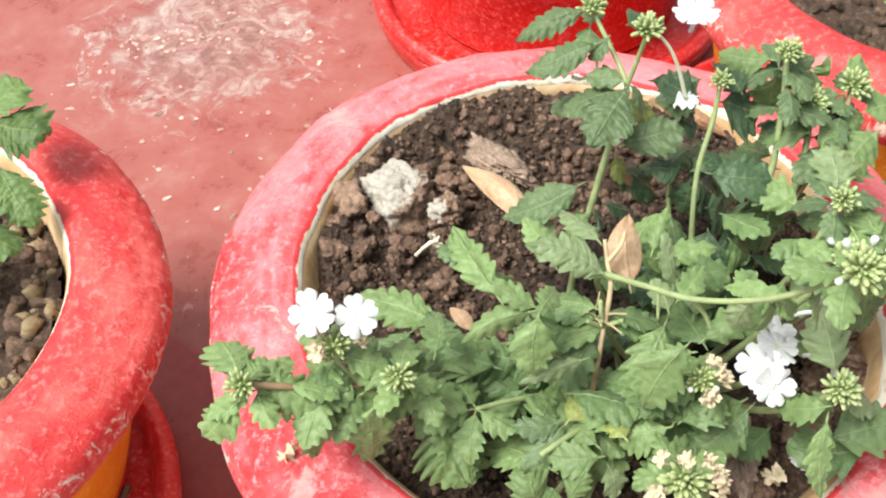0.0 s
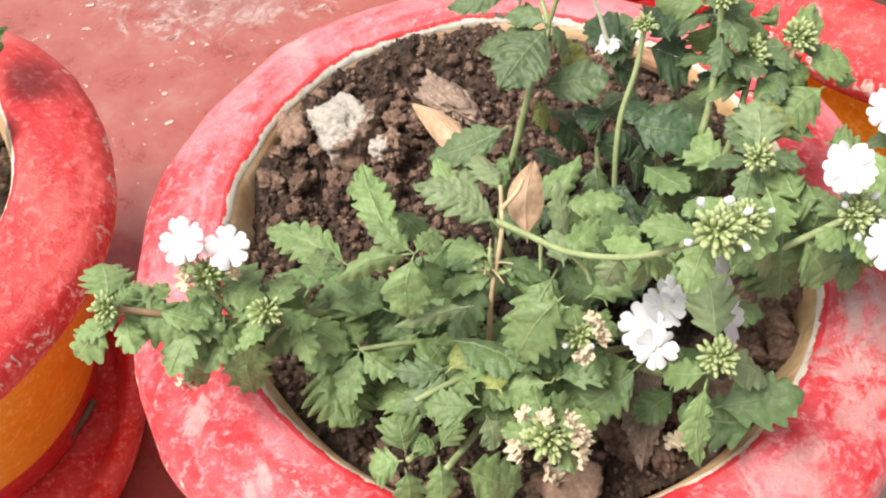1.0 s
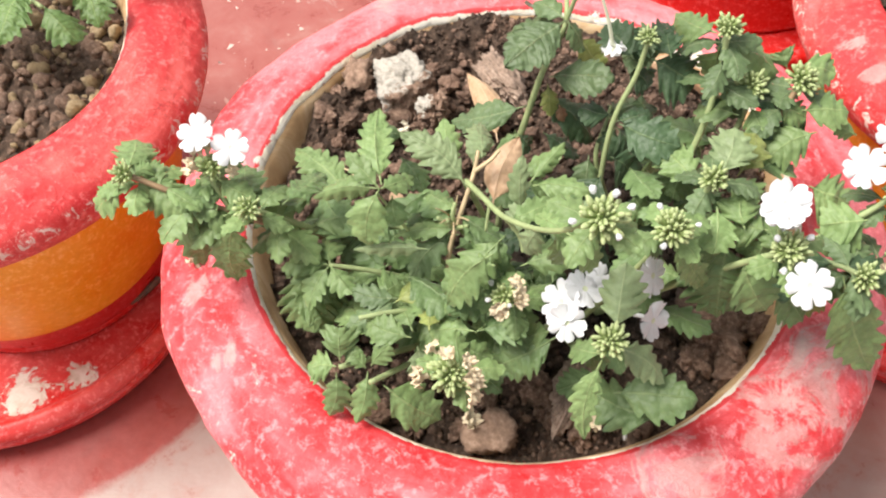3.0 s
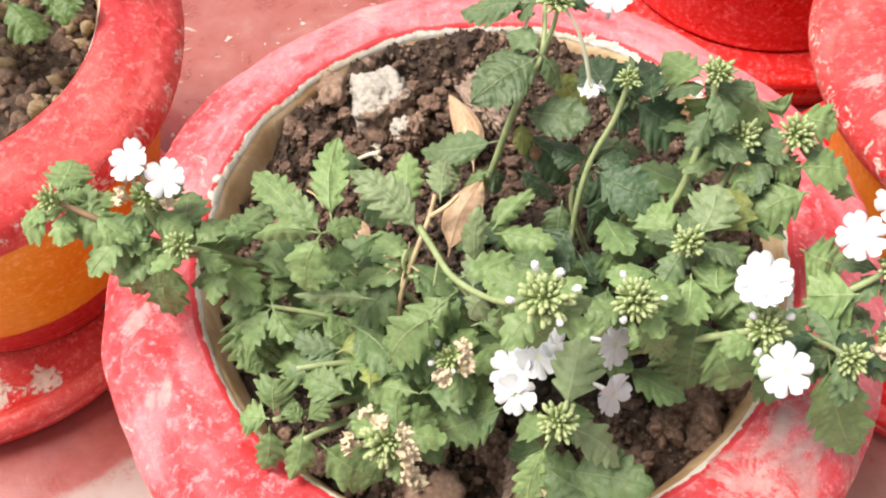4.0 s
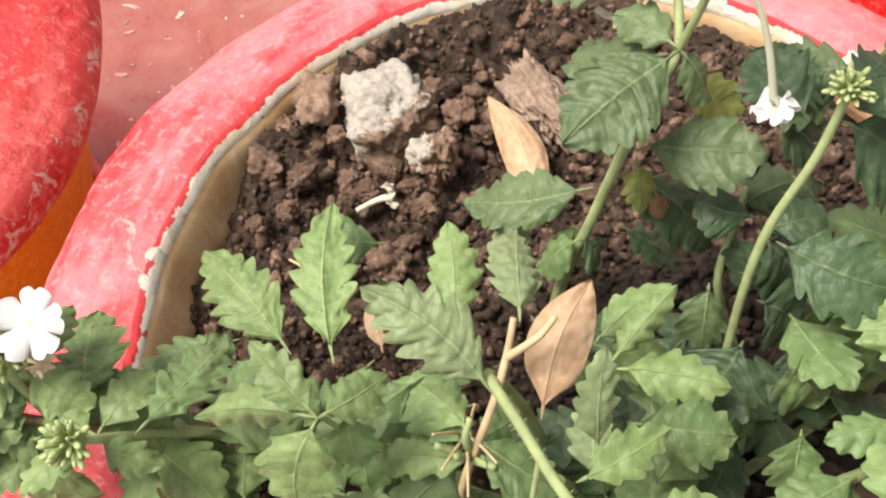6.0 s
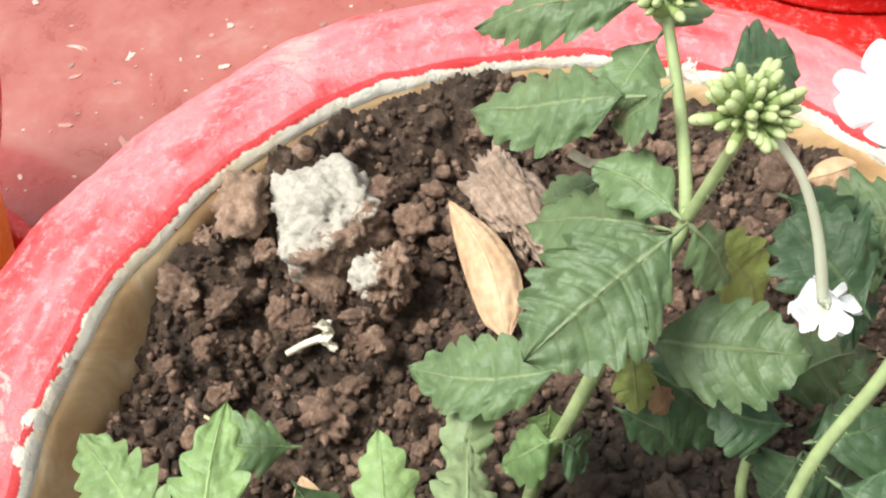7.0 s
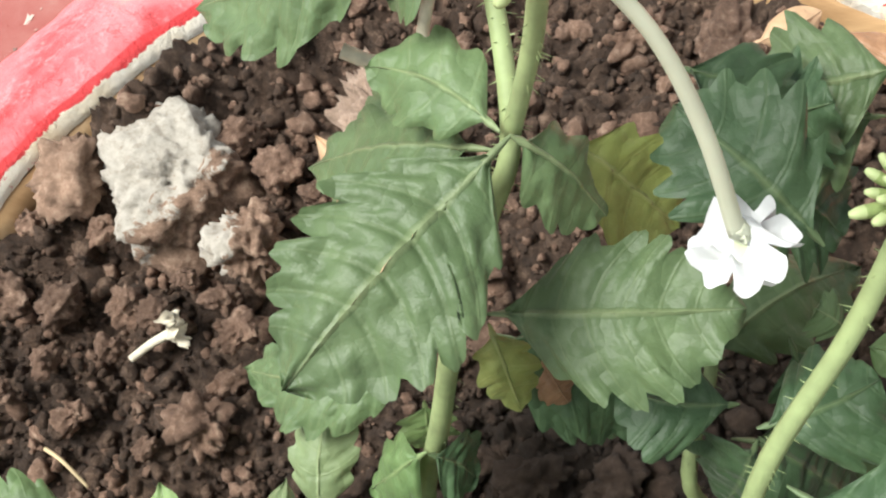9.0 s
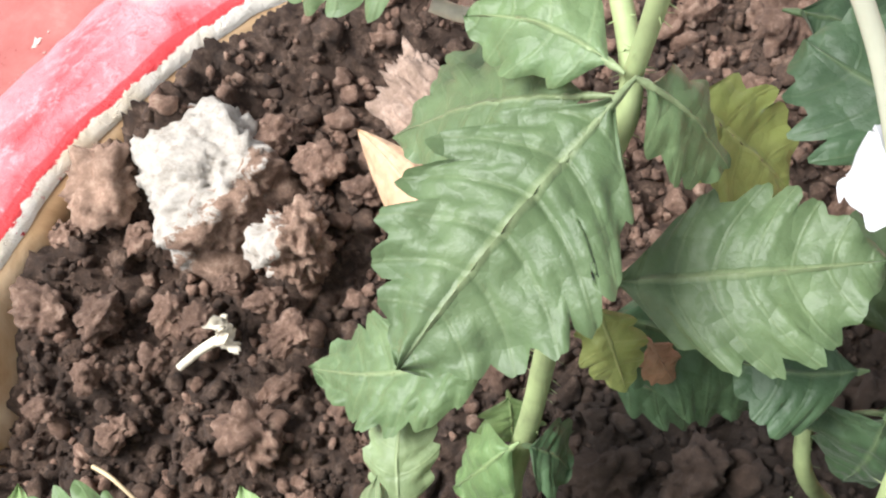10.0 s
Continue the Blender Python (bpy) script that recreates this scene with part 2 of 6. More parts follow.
    colour = mix(n, l, ring_mask, colour, ramp(n, l, fine.outputs["Fac"], [(0.3, (0.24, 0.020, 0.018)), (0.7, (0.31, 0.045, 0.040))]))
    dirt = tex(n, l, 9, 6, 0.7, distort=0.8)
    colour = mix(n, l, ramp(n, l, dirt.outputs["Fac"], [(0.6, 0.0), (0.8, 0.5)]), colour, (0.17, 0.11, 0.10))
    l.new(colour, b.inputs["Base Color"])
    l.new(ramp(n, l, mid.outputs["Fac"], [(0.3, 0.22), (0.7, 0.42)]), b.inputs["Roughness"])
    first = bump(n, l, b, fine.outputs["Fac"], 0.15, 0.001)
    bump(n, l, b, flake.outputs["Fac"], 0.2, 0.001, first)
    return m


def earth(name, dark, mid_, light, scale=160.0, rough=0.95, damp_shade=0.0, relief=1.0):
    m, n, l, b = material(name)
    a = tex(n, l, scale * 2.2, 8, 0.75)
    c = tex(n, l, scale * 0.3, 5, 0.65)
    colour = ramp(n, l, a.outputs["Fac"], [(0.28, dark), (0.52, mid_), (0.75, light)])
    colour = mix(n, l, ramp(n, l, c.outputs["Fac"], [(0.35, 0.55), (0.6, 0.0)]), colour, dark)
    if damp_shade:
        # soil darkened round the roots: damp, plus shade under the leaves, in the colour
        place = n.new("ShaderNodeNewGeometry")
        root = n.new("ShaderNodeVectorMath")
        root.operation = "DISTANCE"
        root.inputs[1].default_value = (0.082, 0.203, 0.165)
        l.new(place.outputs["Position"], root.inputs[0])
        near_roots = n.new("ShaderNodeMapRange")
        near_roots.inputs["From Min"].default_value, near_roots.inputs["From Max"].default_value = 0.056, 0.030
        l.new(root.outputs["Value"], near_roots.inputs["Value"])
        mottle = n.new("ShaderNodeTexNoise")
        mottle.inputs["Scale"].default_value, mottle.inputs["Detail"].default_value = 55, 5
        l.new(place.outputs["Position"], mottle.inputs["Vector"])
        darkened = ramp(n, l, mix(n, l, 0.4, near_roots.outputs["Result"], mottle.outputs["Fac"]), [(0.30, 0.0), (0.62, damp_shade)])
        colour = mix(n, l, darkened, colour, (0.028, 0.019, 0.013))
    info = n.new("ShaderNodeObjectInfo")
    tone = n.new("ShaderNodeHueSaturation")
    vary = n.new("ShaderNodeMapRange")
    vary.inputs["To Min"].default_value, vary.inputs["To Max"].default_value = 0.85, 1.2
    l.new(info.outputs["Random"], vary.inputs["Value"])
    l.new(vary.outputs["Result"], tone.inputs["Value"])
    l.new(colour, tone.inputs["Color"])
    l.new(tone.outputs["Color"], b.inputs["Base Color"])
    b.inputs["Roughness"].default_value = rough
    bump(n, l, b, a.outputs["Fac"], relief, 0.0022 * relief)
    return m


SOIL = earth("dark_soil", (0.020, 0.012, 0.008), (0.120, 0.072, 0.048), (0.39, 0.265, 0.19), damp_shade=0.75)
CLOD = earth("dry_soil_clod", (0.076, 0.043, 0.029), (0.255, 0.155, 0.108), (0.56, 0.41, 0.31), 220, damp_shade=0.8, relief=0.85)
TAN = earth("tan_soil_clod", (0.120, 0.072, 0.048), (0.285, 0.182, 0.128), (0.47, 0.345, 0.26), 220, relief=0.6)
FIBROUS = earth("fibrous_clod", (0.13, 0.088, 0.062), (0.33, 0.235, 0.18), (0.54, 0.43, 0.355), 200, relief=0.6)
PALE_STONE = earth("pale_gravel", (0.24, 0.16, 0.085), (0.47, 0.345, 0.20), (0.66, 0.53, 0.37), 260)


def leaf_material(name, dark, light, vein, through_light=0.25):
    """A leaf: UV runs along (x) and across (y, 0.5 at the midrib) the blade."""
    m, n, l, b = material(name)
    co = n.new("ShaderNodeTexCoord")
    split = n.new("ShaderNodeSeparateXYZ")
    l.new(co.outputs["UV"], split.inputs["Vector"])

    def calc(op, a, c=0.0):
        k = n.new("ShaderNodeMath")
        k.operation = op
        for value, slot in ((a, 0), (c, 1)):
            if isinstance(value, (int, float)):
                k.inputs[slot].default_value = value
            else:
                l.new(value, k.inputs[slot])
        return k.outputs[0]

    across = calc("ABSOLUTE", calc("SUBTRACT", split.outputs["Y"], 0.5))
    rib = ramp(n, l, across, [(0.0, 0.8), (0.035, 0.0)])
    side = calc("FRACT", calc("MULTIPLY", split.outputs["X"], 8.0))
    veins = ramp(n, l, calc("ABSOLUTE", calc("SUBTRACT", side, 0.56)), [(0.0, 0.16), (0.07, 0.0)])
    patch = tex(n, l, 90, 5, 0.6)
    blade = ramp(n, l, patch.outputs["Fac"], [(0.3, dark), (0.7, light)])
    dust = tex(n, l, 420, 6, 0.7)
    blade = mix(n, l, ramp(n, l, dust.outputs["Fac"], [(0.52, 0.0), (0.75, 0.35)]), blade, tuple(min(1.0, c * 1.25 + 0.05) for c in light))
    net = tex(n, l, 520, kind="ShaderNodeTexVoronoi")
    blade = mix(n, l, ramp(n, l, net.outputs["Distance"], [(0.25, 0.0), (0.75, 0.24)]), blade, tuple(c * 0.55 for c in dark))
    colour = mix(n, l, rib, blade, vein)
    colour = mix(n, l, veins, colour, vein)
    info = n.new("ShaderNodeObjectInfo")
    tone = n.new("ShaderNodeHueSaturation")
    for slot, lo, hi, source in (("Value", 0.82, 1.2, "Random"),):
        vary = n.new("ShaderNodeMapRange")
        vary.inputs["To Min"].default_value, vary.inputs["To Max"].default_value = lo, hi
        l.new(info.outputs[source], vary.inputs["Value"])
        l.new(vary.outputs["Result"], tone.inputs[slot])
    l.new(colour, tone.inputs["Color"])
    l.new(tone.outputs["Color"], b.inputs["Base Color"])
    b.inputs["Roughness"].default_value = 0.50
    b.inputs["Specular IOR Level"].default_value = 0.42
    b.inputs["Sheen Weight"].default_value, b.inputs["Sheen Roughness"].default_value = 0.12, 0.45
    b.inputs["Sheen Tint"].default_value = (0.85, 0.9, 0.8, 1)
    fine = tex(n, l, 900, 3, 0.6)
    first = bump(n, l, b, fine.outputs["Fac"], 0.25, 0.0006)
    cells = tex(n, l, 430, kind="ShaderNodeTexVoronoi")
    first = bump(n, l, b, cells.outputs["Distance"], 0.4, -0.0010, first)
    bump(n, l, b, mix(n, l, 0.5, rib, veins), 0.6, -0.0008, first)
    glow = n.new("ShaderNodeBsdfTranslucent")
    l.new(tone.outputs["Color"], glow.inputs["Color"])
    both = n.new("ShaderNodeMixShader")
    both.inputs["Fac"].default_value = through_light
    l.new(b.outputs["BSDF"], both.inputs[1])
    l.new(glow.outputs["BSDF"], both.inputs[2])
    l.new(both.outputs["Shader"], n["Material Output"].inputs["Surface"])
    return m


LEAF = {
    "": leaf_material("verbena_leaf", (0.146, 0.232, 0.080), (0.222, 0.316, 0.122), (0.31, 0.40, 0.17), 0.18),
    # dark: copy of the verbena leaf with shade put into its colour
    "dark": leaf_material("shaded_verbena_leaf", (0.102, 0.176, 0.062), (0.158, 0.240, 0.092), (0.24, 0.32, 0.14), 0.16),
    "pale": leaf_material("dull_verbena_leaf", (0.185, 0.25, 0.118), (0.255, 0.33, 0.165), (0.34, 0.41, 0.22)),
    "yellow": leaf_material("yellowing_leaf", (0.22, 0.27, 0.07), (0.30, 0.34, 0.11), (0.38, 0.41, 0.16)),
    # cool, deep: cooler copies for the back shoots, darkened to paint in shade
    "cool": leaf_material("cool_green_leaf", (0.090, 0.146, 0.060), (0.142, 0.208, 0.091), (0.26, 0.32, 0.16), 0.18),
    "deep": leaf_material("shaded_cool_leaf", (0.040, 0.080, 0.034), (0.066, 0.116, 0.052), (0.13, 0.185, 0.085), 0.15),
    "dry": leaf_material("dry_leaf", (0.45, 0.275, 0.155), (0.55, 0.375, 0.24), (0.57, 0.395, 0.255), 0.12),
    "brown": leaf_material("brown_dead_leaf", (0.25, 0.125, 0.065), (0.40, 0.23, 0.13), (0.36, 0.21, 0.12), 0.08),
    "broad": leaf_material("young_broad_leaf", (0.090, 0.165, 0.045), (0.145, 0.235, 0.068), (0.24, 0.33, 0.12)),
}


def plain(name, colour, rough=0.6, scale=200.0, spread=0.25, glow=0.0):
    m, n, l, b = material(name)
    a = tex(n, l, scale, 4, 0.6)
    lo = tuple(c * (1 - spread) for c in colour)
    hi = tuple(min(1.0, c * (1 + spread)) for c in colour)
    l.new(ramp(n, l, a.outputs["Fac"], [(0.3, lo), (0.7, hi)]), b.inputs["Base Color"])
    b.inputs["Roughness"].default_value = rough
    if glow:
        t = n.new("ShaderNodeBsdfTranslucent")
        t.inputs["Color"].default_value = (*colour, 1)
        both = n.new("ShaderNodeMixShader")
        both.inputs["Fac"].default_value = glow
        l.new(b.outputs["BSDF"], both.inputs[1])
        l.new(t.outputs["BSDF"], both.inputs[2])
        l.new(both.outputs["Shader"], n["Material Output"].inputs["Surface"])
    return m


STEM = plain("green_stem", (0.27, 0.33, 0.15), 0.65)
BROWN_STEM = plain("reddish_brown_stem", (0.26, 0.17, 0.09), 0.6)
DRY_STEM = plain("dry_tan_stem", (0.48, 0.37, 0.22), 0.7)
BUD = plain("pale_green_bud", (0.30, 0.385, 0.14), 0.6, 300, 0.3, 0.2)
BUD_TIP = plain("cream_bud_tip", (0.46, 0.54, 0.26), 0.6, 300, 0.15, 0.2)
PETAL = plain("white_petal", (0.66, 0.67, 0.68), 0.6, 260, 0.07, 0.2)
EYE_GREEN = plain("flower_throat", (0.56, 0.60, 0.40), 0.6, 300, 0.15)
WITHERED = plain("withered_petal", (0.62, 0.52, 0.36), 0.7, 250, 0.3, 0.15)
TUBE = plain("cream_flower_tube", (0.70, 0.72, 0.56), 0.6, 200, 0.08, 0.25)
CREAM = plain("dried_cream_petal", (0.66, 0.60, 0.47), 0.75, 420, 0.25, 0.1)
TWIG = plain("dead_twig", (0.15, 0.10, 0.07), 0.8, 150, 0.4)


# ---- mesh helpers ----
def part(name, bm, mat_, parent=None, label="", smooth=True):
    me = bpy.data.meshes.new(name)
    bm.to_mesh(me)
    bm.free()
    for m in mat_ if isinstance(mat_, (list, tuple)) else (mat_,):
        me.materials.append(m)
    if smooth:
        me.polygons.foreach_set("use_smooth", [True] * len(me.polygons))
    ob = new(name, me)
    ob.parent = parent
    if label:
        ob["label"] = label
    return ob


def from_lists(name, verts, faces, mat_, parent=None, label="", uv=None, index=None, smooth=True):
    me = bpy.data.meshes.new(name)
    me.from_pydata(verts, [], faces)
    for m in mat_ if isinstance(mat_, (list, tuple)) else (mat_,):
        me.materials.append(m)
    if uv is not None:
        layer = me.uv_layers.new(name="UVMap")
        for loop in me.loops:
            layer.data[loop.index].uv = uv[loop.vertex_index]
    if index is not None:
        me.polygons.foreach_set("material_index", index)
    if smooth:
        me.polygons.foreach_set("use_smooth", [True] * len(me.polygons))
    me.update()
    ob = new(name, me)
    ob.parent = parent
    if label:
        ob["label"] = label
    return ob


def tube_data(points, r0, r1, sides=8, verts=None, faces=None):
    """A tapered round tube along a smooth line through the points."""
    pts = [Vector(p) for p in points]
    fine = []
    for i in range(len(pts) - 1):
        a, b, c, d = pts[max(i - 1, 0)], pts[i], pts[i + 1], pts[min(i + 2, len(pts) - 1)]
        for k in range(6):
            u = k / 6
            fine.append(0.5 * ((2 * b) + (c - a) * u + (2 * a - 5 * b + 4 * c - d) * u * u + (3 * b - a - 3 * c + d) * u ** 3))
    fine.append(pts[-1])
    verts = [] if verts is None else verts
    faces = [] if faces is None else faces
    start = len(verts)
    for i, p in enumerate(fine):
        way = (fine[min(i + 1, len(fine) - 1)] - fine[max(i - 1, 0)]).normalized()
        side = way.cross(Vector((0.31, 0.17, 0.93))).normalized()
        up = side.cross(way)
        r = r0 + (r1 - r0) * i / (len(fine) - 1)
        for k in range(sides):
            a = 2 * math.pi * k / sides
            verts.append(p + (side * math.cos(a) + up * math.sin(a)) * r)
    for i in range(len(fine) - 1):
        for k in range(sides):
            j = start + i * sides
            faces.append((j + k, j + (k + 1) % sides, j + sides + (k + 1) % sides, j + sides + k))
    faces.append(tuple(start + k for k in reversed(range(sides))))
    faces.append(tuple(start + (len(fine) - 1) * sides + k for k in range(sides)))
    return verts, faces


def stem(parent, points, r0, r1, mat_=None, name="stem", label="", hairs=26):
    """A stem, with short stiff hairs standing off it."""
    v, f = tube_data(points, r0, r1)
    rng = random.Random(len(v) + int(points[-1][2] * 1e5))
    rings = (len(v) // 8) - 1
    for i in range(rings * hairs // 6 if mat_ is None else 0):
        k, side, u = rng.randrange(rings), rng.randrange(8), rng.random()
        low, high = v[k * 8 + side], v[(k + 1) * 8 + side]
        at = low.lerp(high, u)
        ring = [v[k * 8 + j] for j in range(8)]
        middle = sum(ring, Vector()) / 8 * (1 - u) + sum((v[(k + 1) * 8 + j] for j in range(8)), Vector()) / 8 * u
        out, along = (at - middle).normalized(), (high - low).normalized()
        start, reach = len(v), rng.uniform(0.0005, 0.0011)
        v.extend((at - along * 0.00007, at + along * 0.00007, at + out * reach - along * reach * rng.uniform(0.0, 0.5)))
        f.append((start, start + 1, start + 2))
    return from_lists(name, v, f, mat_ or STEM, parent, label)


def crumb_relief(p, size):
    """Rounded crumbs packed side by side: 0 in the cracks, about 1 on top."""
    return 1.0 - min(1.0, noise.voronoi(p / size)[0][0] * 1.25)


def lump_mesh(name, size, seed, mat_, rough=0.35, level=4, grain=None, cuts=None):
    """A broken, crumbly lump, widest in x: a ball cut by random planes, then roughened. grain: fibres that run along x."""
    rng = random.Random(int(seed * 1000))
    planes = []
    for way, far in cuts or ():
        planes.append((Vector(way).normalized(), far))
    for _ in range(0 if cuts else 11 if level > 2 else 8):
        way = Vector((rng.gauss(0, 1), rng.gauss(0, 1), rng.gauss(0, 1))).normalized()
        planes.append((way, rng.uniform(0.62, 0.98)))
    bm = bmesh.new()
    bmesh.ops.create_icosphere(bm, subdivisions=level, radius=1.0)
    shift = Vector((seed * 3.7, seed * 1.9, seed * 5.3))
    mean = (size[0] + size[1] + size[2]) / 3
    for v in bm.verts:
        d = v.co.normalized()
        k = 1.35 if cuts else 1.12
        for way, far in planes:
            lean = d.dot(way)
            if lean > 0.25:
                k = min(k, far / lean)
        k += rough * 0.55 * noise.noise(d * 1.4 + shift) + rough * 0.5 * noise.noise(d * 3.1 + shift) + rough * 0.35 * noise.noise(d * 7 + shift)
        if level > 2:
            q = d * mean + shift
            k += rough * (0.40 * crumb_relief(q, 0.0030) + 0.34 * crumb_relief(q, 0.0013) - 0.30) + rough * 0.34 * noise.noise(q * 950)
        if grain:
            k += grain * noise.noise(Vector((d.x * 1.1, d.y * 6.5, d.z * 6.5)) + shift) + grain * 0.6 * noise.noise(Vector((d.x * 2.2, d.y * 16, d.z * 16)) + shift)
        v.co = Vector((d.x * size[0], d.y * size[1], d.z * size[2])) * k
    me = bpy.data.meshes.new(name)
    bm.to_mesh(me)
    bm.free()
    me.materials.append(mat_)
    me.polygons.foreach_set("use_smooth", [level > 2] * len(me.polygons))
    return me


# ---- terrace floor ----
def build_floor():
    xs = [-60, -8, -2] + [-0.8 + 0.05 * i for i in range(33)] + [2, 8, 60]
    ys = [-60, -8, -2] + [-0.5 + 0.05 * i for i in range(33)] + [2, 8, 60]
    verts = [(x, y, 0.0006 * noise.noise(Vector((x * 9, y * 9, 0))) if abs(x) < 0.9 and abs(y) < 1.2 else 0.0) for y in ys for x in xs]
    w = len(xs)
    faces = [(j * w + i, j * w + i + 1, (j + 1) * w + i + 1, (j + 1) * w + i) for j in range(len(ys) - 1) for i in range(w - 1)]
    tagged(from_lists("floor", verts, faces, floor_paint()), "worn red-painted concrete terrace floor with flaking paint", "floor", kind="structure")


build_floor()


# ---- pots ----
def lathe(name, profile, mat_, parent, wobble, label="", bumpy=0.0, segs=240, seed=0.0, chip=None):
    """Turns a profile of (radius, height) round z. wobble(angle) moves the radius; chip(i, angle) names the material of a face."""
    verts, faces, index, uv = [], [], [], []
    for r, z in profile:
        for k in range(segs):
            a = 2 * math.pi * k / segs
            uv.append((r, z))
            d = Vector((math.cos(a), math.sin(a), 0))
            p = d * (r + wobble(a)) + Vector((0, 0, z))
            if bumpy:
                q = p * 60 + Vector((seed, seed, seed))
                p += (d * 0.5 + Vector((0, 0, 0.8))) * bumpy * (noise.noise(q * 0.5) * 1.3 + 0.6 * noise.noise(q * 1.4) + 0.35 * noise.noise(q * 4))
            verts.append(p)
    for i in range(len(profile) - 1):
        for k in range(segs):
            j = (k + 1) % segs
            faces.append((i * segs + k, i * segs + j, (i + 1) * segs + j, (i + 1) * segs + k))
            index.append(chip(i, 2 * math.pi * k / segs) if chip else 0)
    return from_lists(name, verts, faces, mat_, parent, label, uv=uv, index=index)


def smooth_profile(points, steps=5):
    out = []
    pts = [Vector((p[0], p[1], 0)) for p in points]
    for i in range(len(pts) - 1):
        a, b, c, d = pts[max(i - 1, 0)], pts[i], pts[i + 1], pts[min(i + 2, len(pts) - 1)]
        for k in range(steps):
            u = k / steps
            q = 0.5 * ((2 * b) + (c - a) * u + (2 * a - 5 * b + 4 * c - d) * u * u + (3 * b - a - 3 * c + d) * u ** 3)
            out.append((q.x, q.y))
    out.append((points[-1][0], points[-1][1]))
    return out


def flower_pot(centre, inner, outer, top, base, label, wobble, wobble_out, seed, foot=0.085, orange_from=0.055, worn=(), bared=(), faded=(0.70, 0.158, 0.178)):
    """A wide-lipped clay pot: red lip, orange belly, red foot, bare inside."""
    pot = tagged(new("flower_pot"), label, "pot", "painted pots")
    pot.location = (centre[0], centre[1], 0)
    lip = smooth_profile([(inner + 0.0004, top - 0.0042), (inner + 0.0011, top - 0.0026), (inner + 0.0032, top - 0.0008), (inner + 0.010, top + 0.0005), (inner + (outer - inner) * 0.60, top - 0.0028), (outer - 0.006, top - 0.008), (outer - 0.0015, top - 0.013), (outer, top - 0.020), (outer - 0.004, top - 0.029),
                          (outer - 0.014, top - 0.035), (outer - 0.020, top - 0.040)], 6)
    part_lip = lathe("lip", lip, rim_paint("worn_red_lip_paint", inner, outer, worn, bared, faded, top), pot, wobble, "worn red painted lip with bare chipped edge", 0.0013, 360, seed)
    for v in part_lip.data.vertices:
        a = math.atan2(v.co.y, v.co.x)
        r = math.hypot(v.co.x, v.co.y)
        grow = wobble_out(a) * max(0.0, (r - inner) / (outer - inner))
        v.co.x += math.cos(a) * grow
        v.co.y += math.sin(a) * grow
    wall = smooth_profile([(inner - 0.012, top - 0.06), (inner - 0.008, top - 0.035), (inner - 0.0028, top - 0.013), (inner - 0.0008, top - 0.0062), (inner + 0.0012, top - 0.0034)], 4)
    lathe("inner_wall", wall, OCHRE, pot, wobble, "bare stained clay inside", 0.0008, 200, seed + 3)
    neck = outer - 0.022
    belly = smooth_profile([(neck, top - 0.036), (neck + 0.001, top - 0.055), (neck - 0.006, top - 0.085), (foot + (neck - foot) * 0.35, orange_from + 0.015), (foot + 0.004, orange_from)], 6)
    lathe("belly", belly, ORANGE, pot, lambda a: 0.0, "smooth orange painted belly", 0.0004, 128, seed + 5)
    low = smooth_profile([(foot + 0.004, orange_from), (foot, orange_from - 0.012), (foot - 0.003, base + 0.006), (foot - 0.006, base), (foot * 0.5, base), (0.002, base)], 4)
    lathe("foot", low, POT_RED, pot, lambda a: 0.0, "red painted foot", 0.0004, 128, seed + 7)
    return pot


def saucer(centre, radius, label, seed, height=0.026, coat=SAUCER_RED):
    thing = tagged(new("pot_saucer"), label, "saucer", "pot saucers")
    thing.location = (centre[0], centre[1], 0)
    flat = smooth_profile([(0.002, 0.012), (radius * 0.5, 0.012), (radius - 0.022, 0.0125), (radius - 0.014, 0.016)], 5)
    lathe("dish", flat, coat, thing, lambda a: 0.0, "", 0.0005, 160, seed)
    edge = smooth_profile([(radius - 0.014, 0.016), (radius - 0.011, height - 0.004), (radius - 0.006, height), (radius - 0.001, height - 0.003), (radius, height - 0.008),
                           (radius - 0.003, height - 0.011), (radius - 0.001, height - 0.014), (radius - 0.004, 0.006), (radius - 0.010, 0.001), (radius * 0.6, 0.001)], 5)
    lathe("rolled_edge", edge, coat, thing, lambda a: 0.0, "", 0.0006, 200, seed + 2)
    return thing


CX, CY, TOP = 0.0535, 0.2105, 0.178


def main_inner(a):
    return -0.0006 - 0.0020 * math.cos(2 * a) - 0.0011 * math.sin(2 * a) + 0.0008 * noise.noise(Vector((math.cos(a) * 4, math.sin(a) * 4, 2)))


def main_outer(a):
    return 0.0035 * noise.noise(Vector((math.cos(a) * 1.6, math.sin(a) * 1.6, 7))) + 0.0015 * noise.noise(Vector((math.cos(a) * 5, math.sin(a) * 5, 3)))


def soft(seed):
    return lambda a: 0.003 * noise.noise(Vector((math.cos(a) * 1.5, math.sin(a) * 1.5, seed)))


flower_pot((CX, CY), 0.1064, 0.144, TOP, 0.014, "worn red wide-lipped pot of white verbena on a red saucer", main_inner, main_outer, 1.0, 0.095, 0.055,
           ((0.127, -0.028, 0.024), (0.123, -0.041, 0.028), (0.112, -0.062, 0.030), (0.090, -0.088, 0.028), (-0.095, -0.082, 0.011), (-0.073, -0.106, 0.01), (-0.098, 0.085, 0.014)),
           ((-0.1027, -0.0078, 0.0068), (-0.1021, -0.0136, 0.007), (-0.1010, -0.0204, 0.007), (-0.0993, -0.0273, 0.0062), (-0.016, 0.105, 0.008), (-0.006, 0.106, 0.008), (0.004, 0.106, 0.007), (0.043, 0.099, 0.008), (-0.043, 0.097, 0.006)))
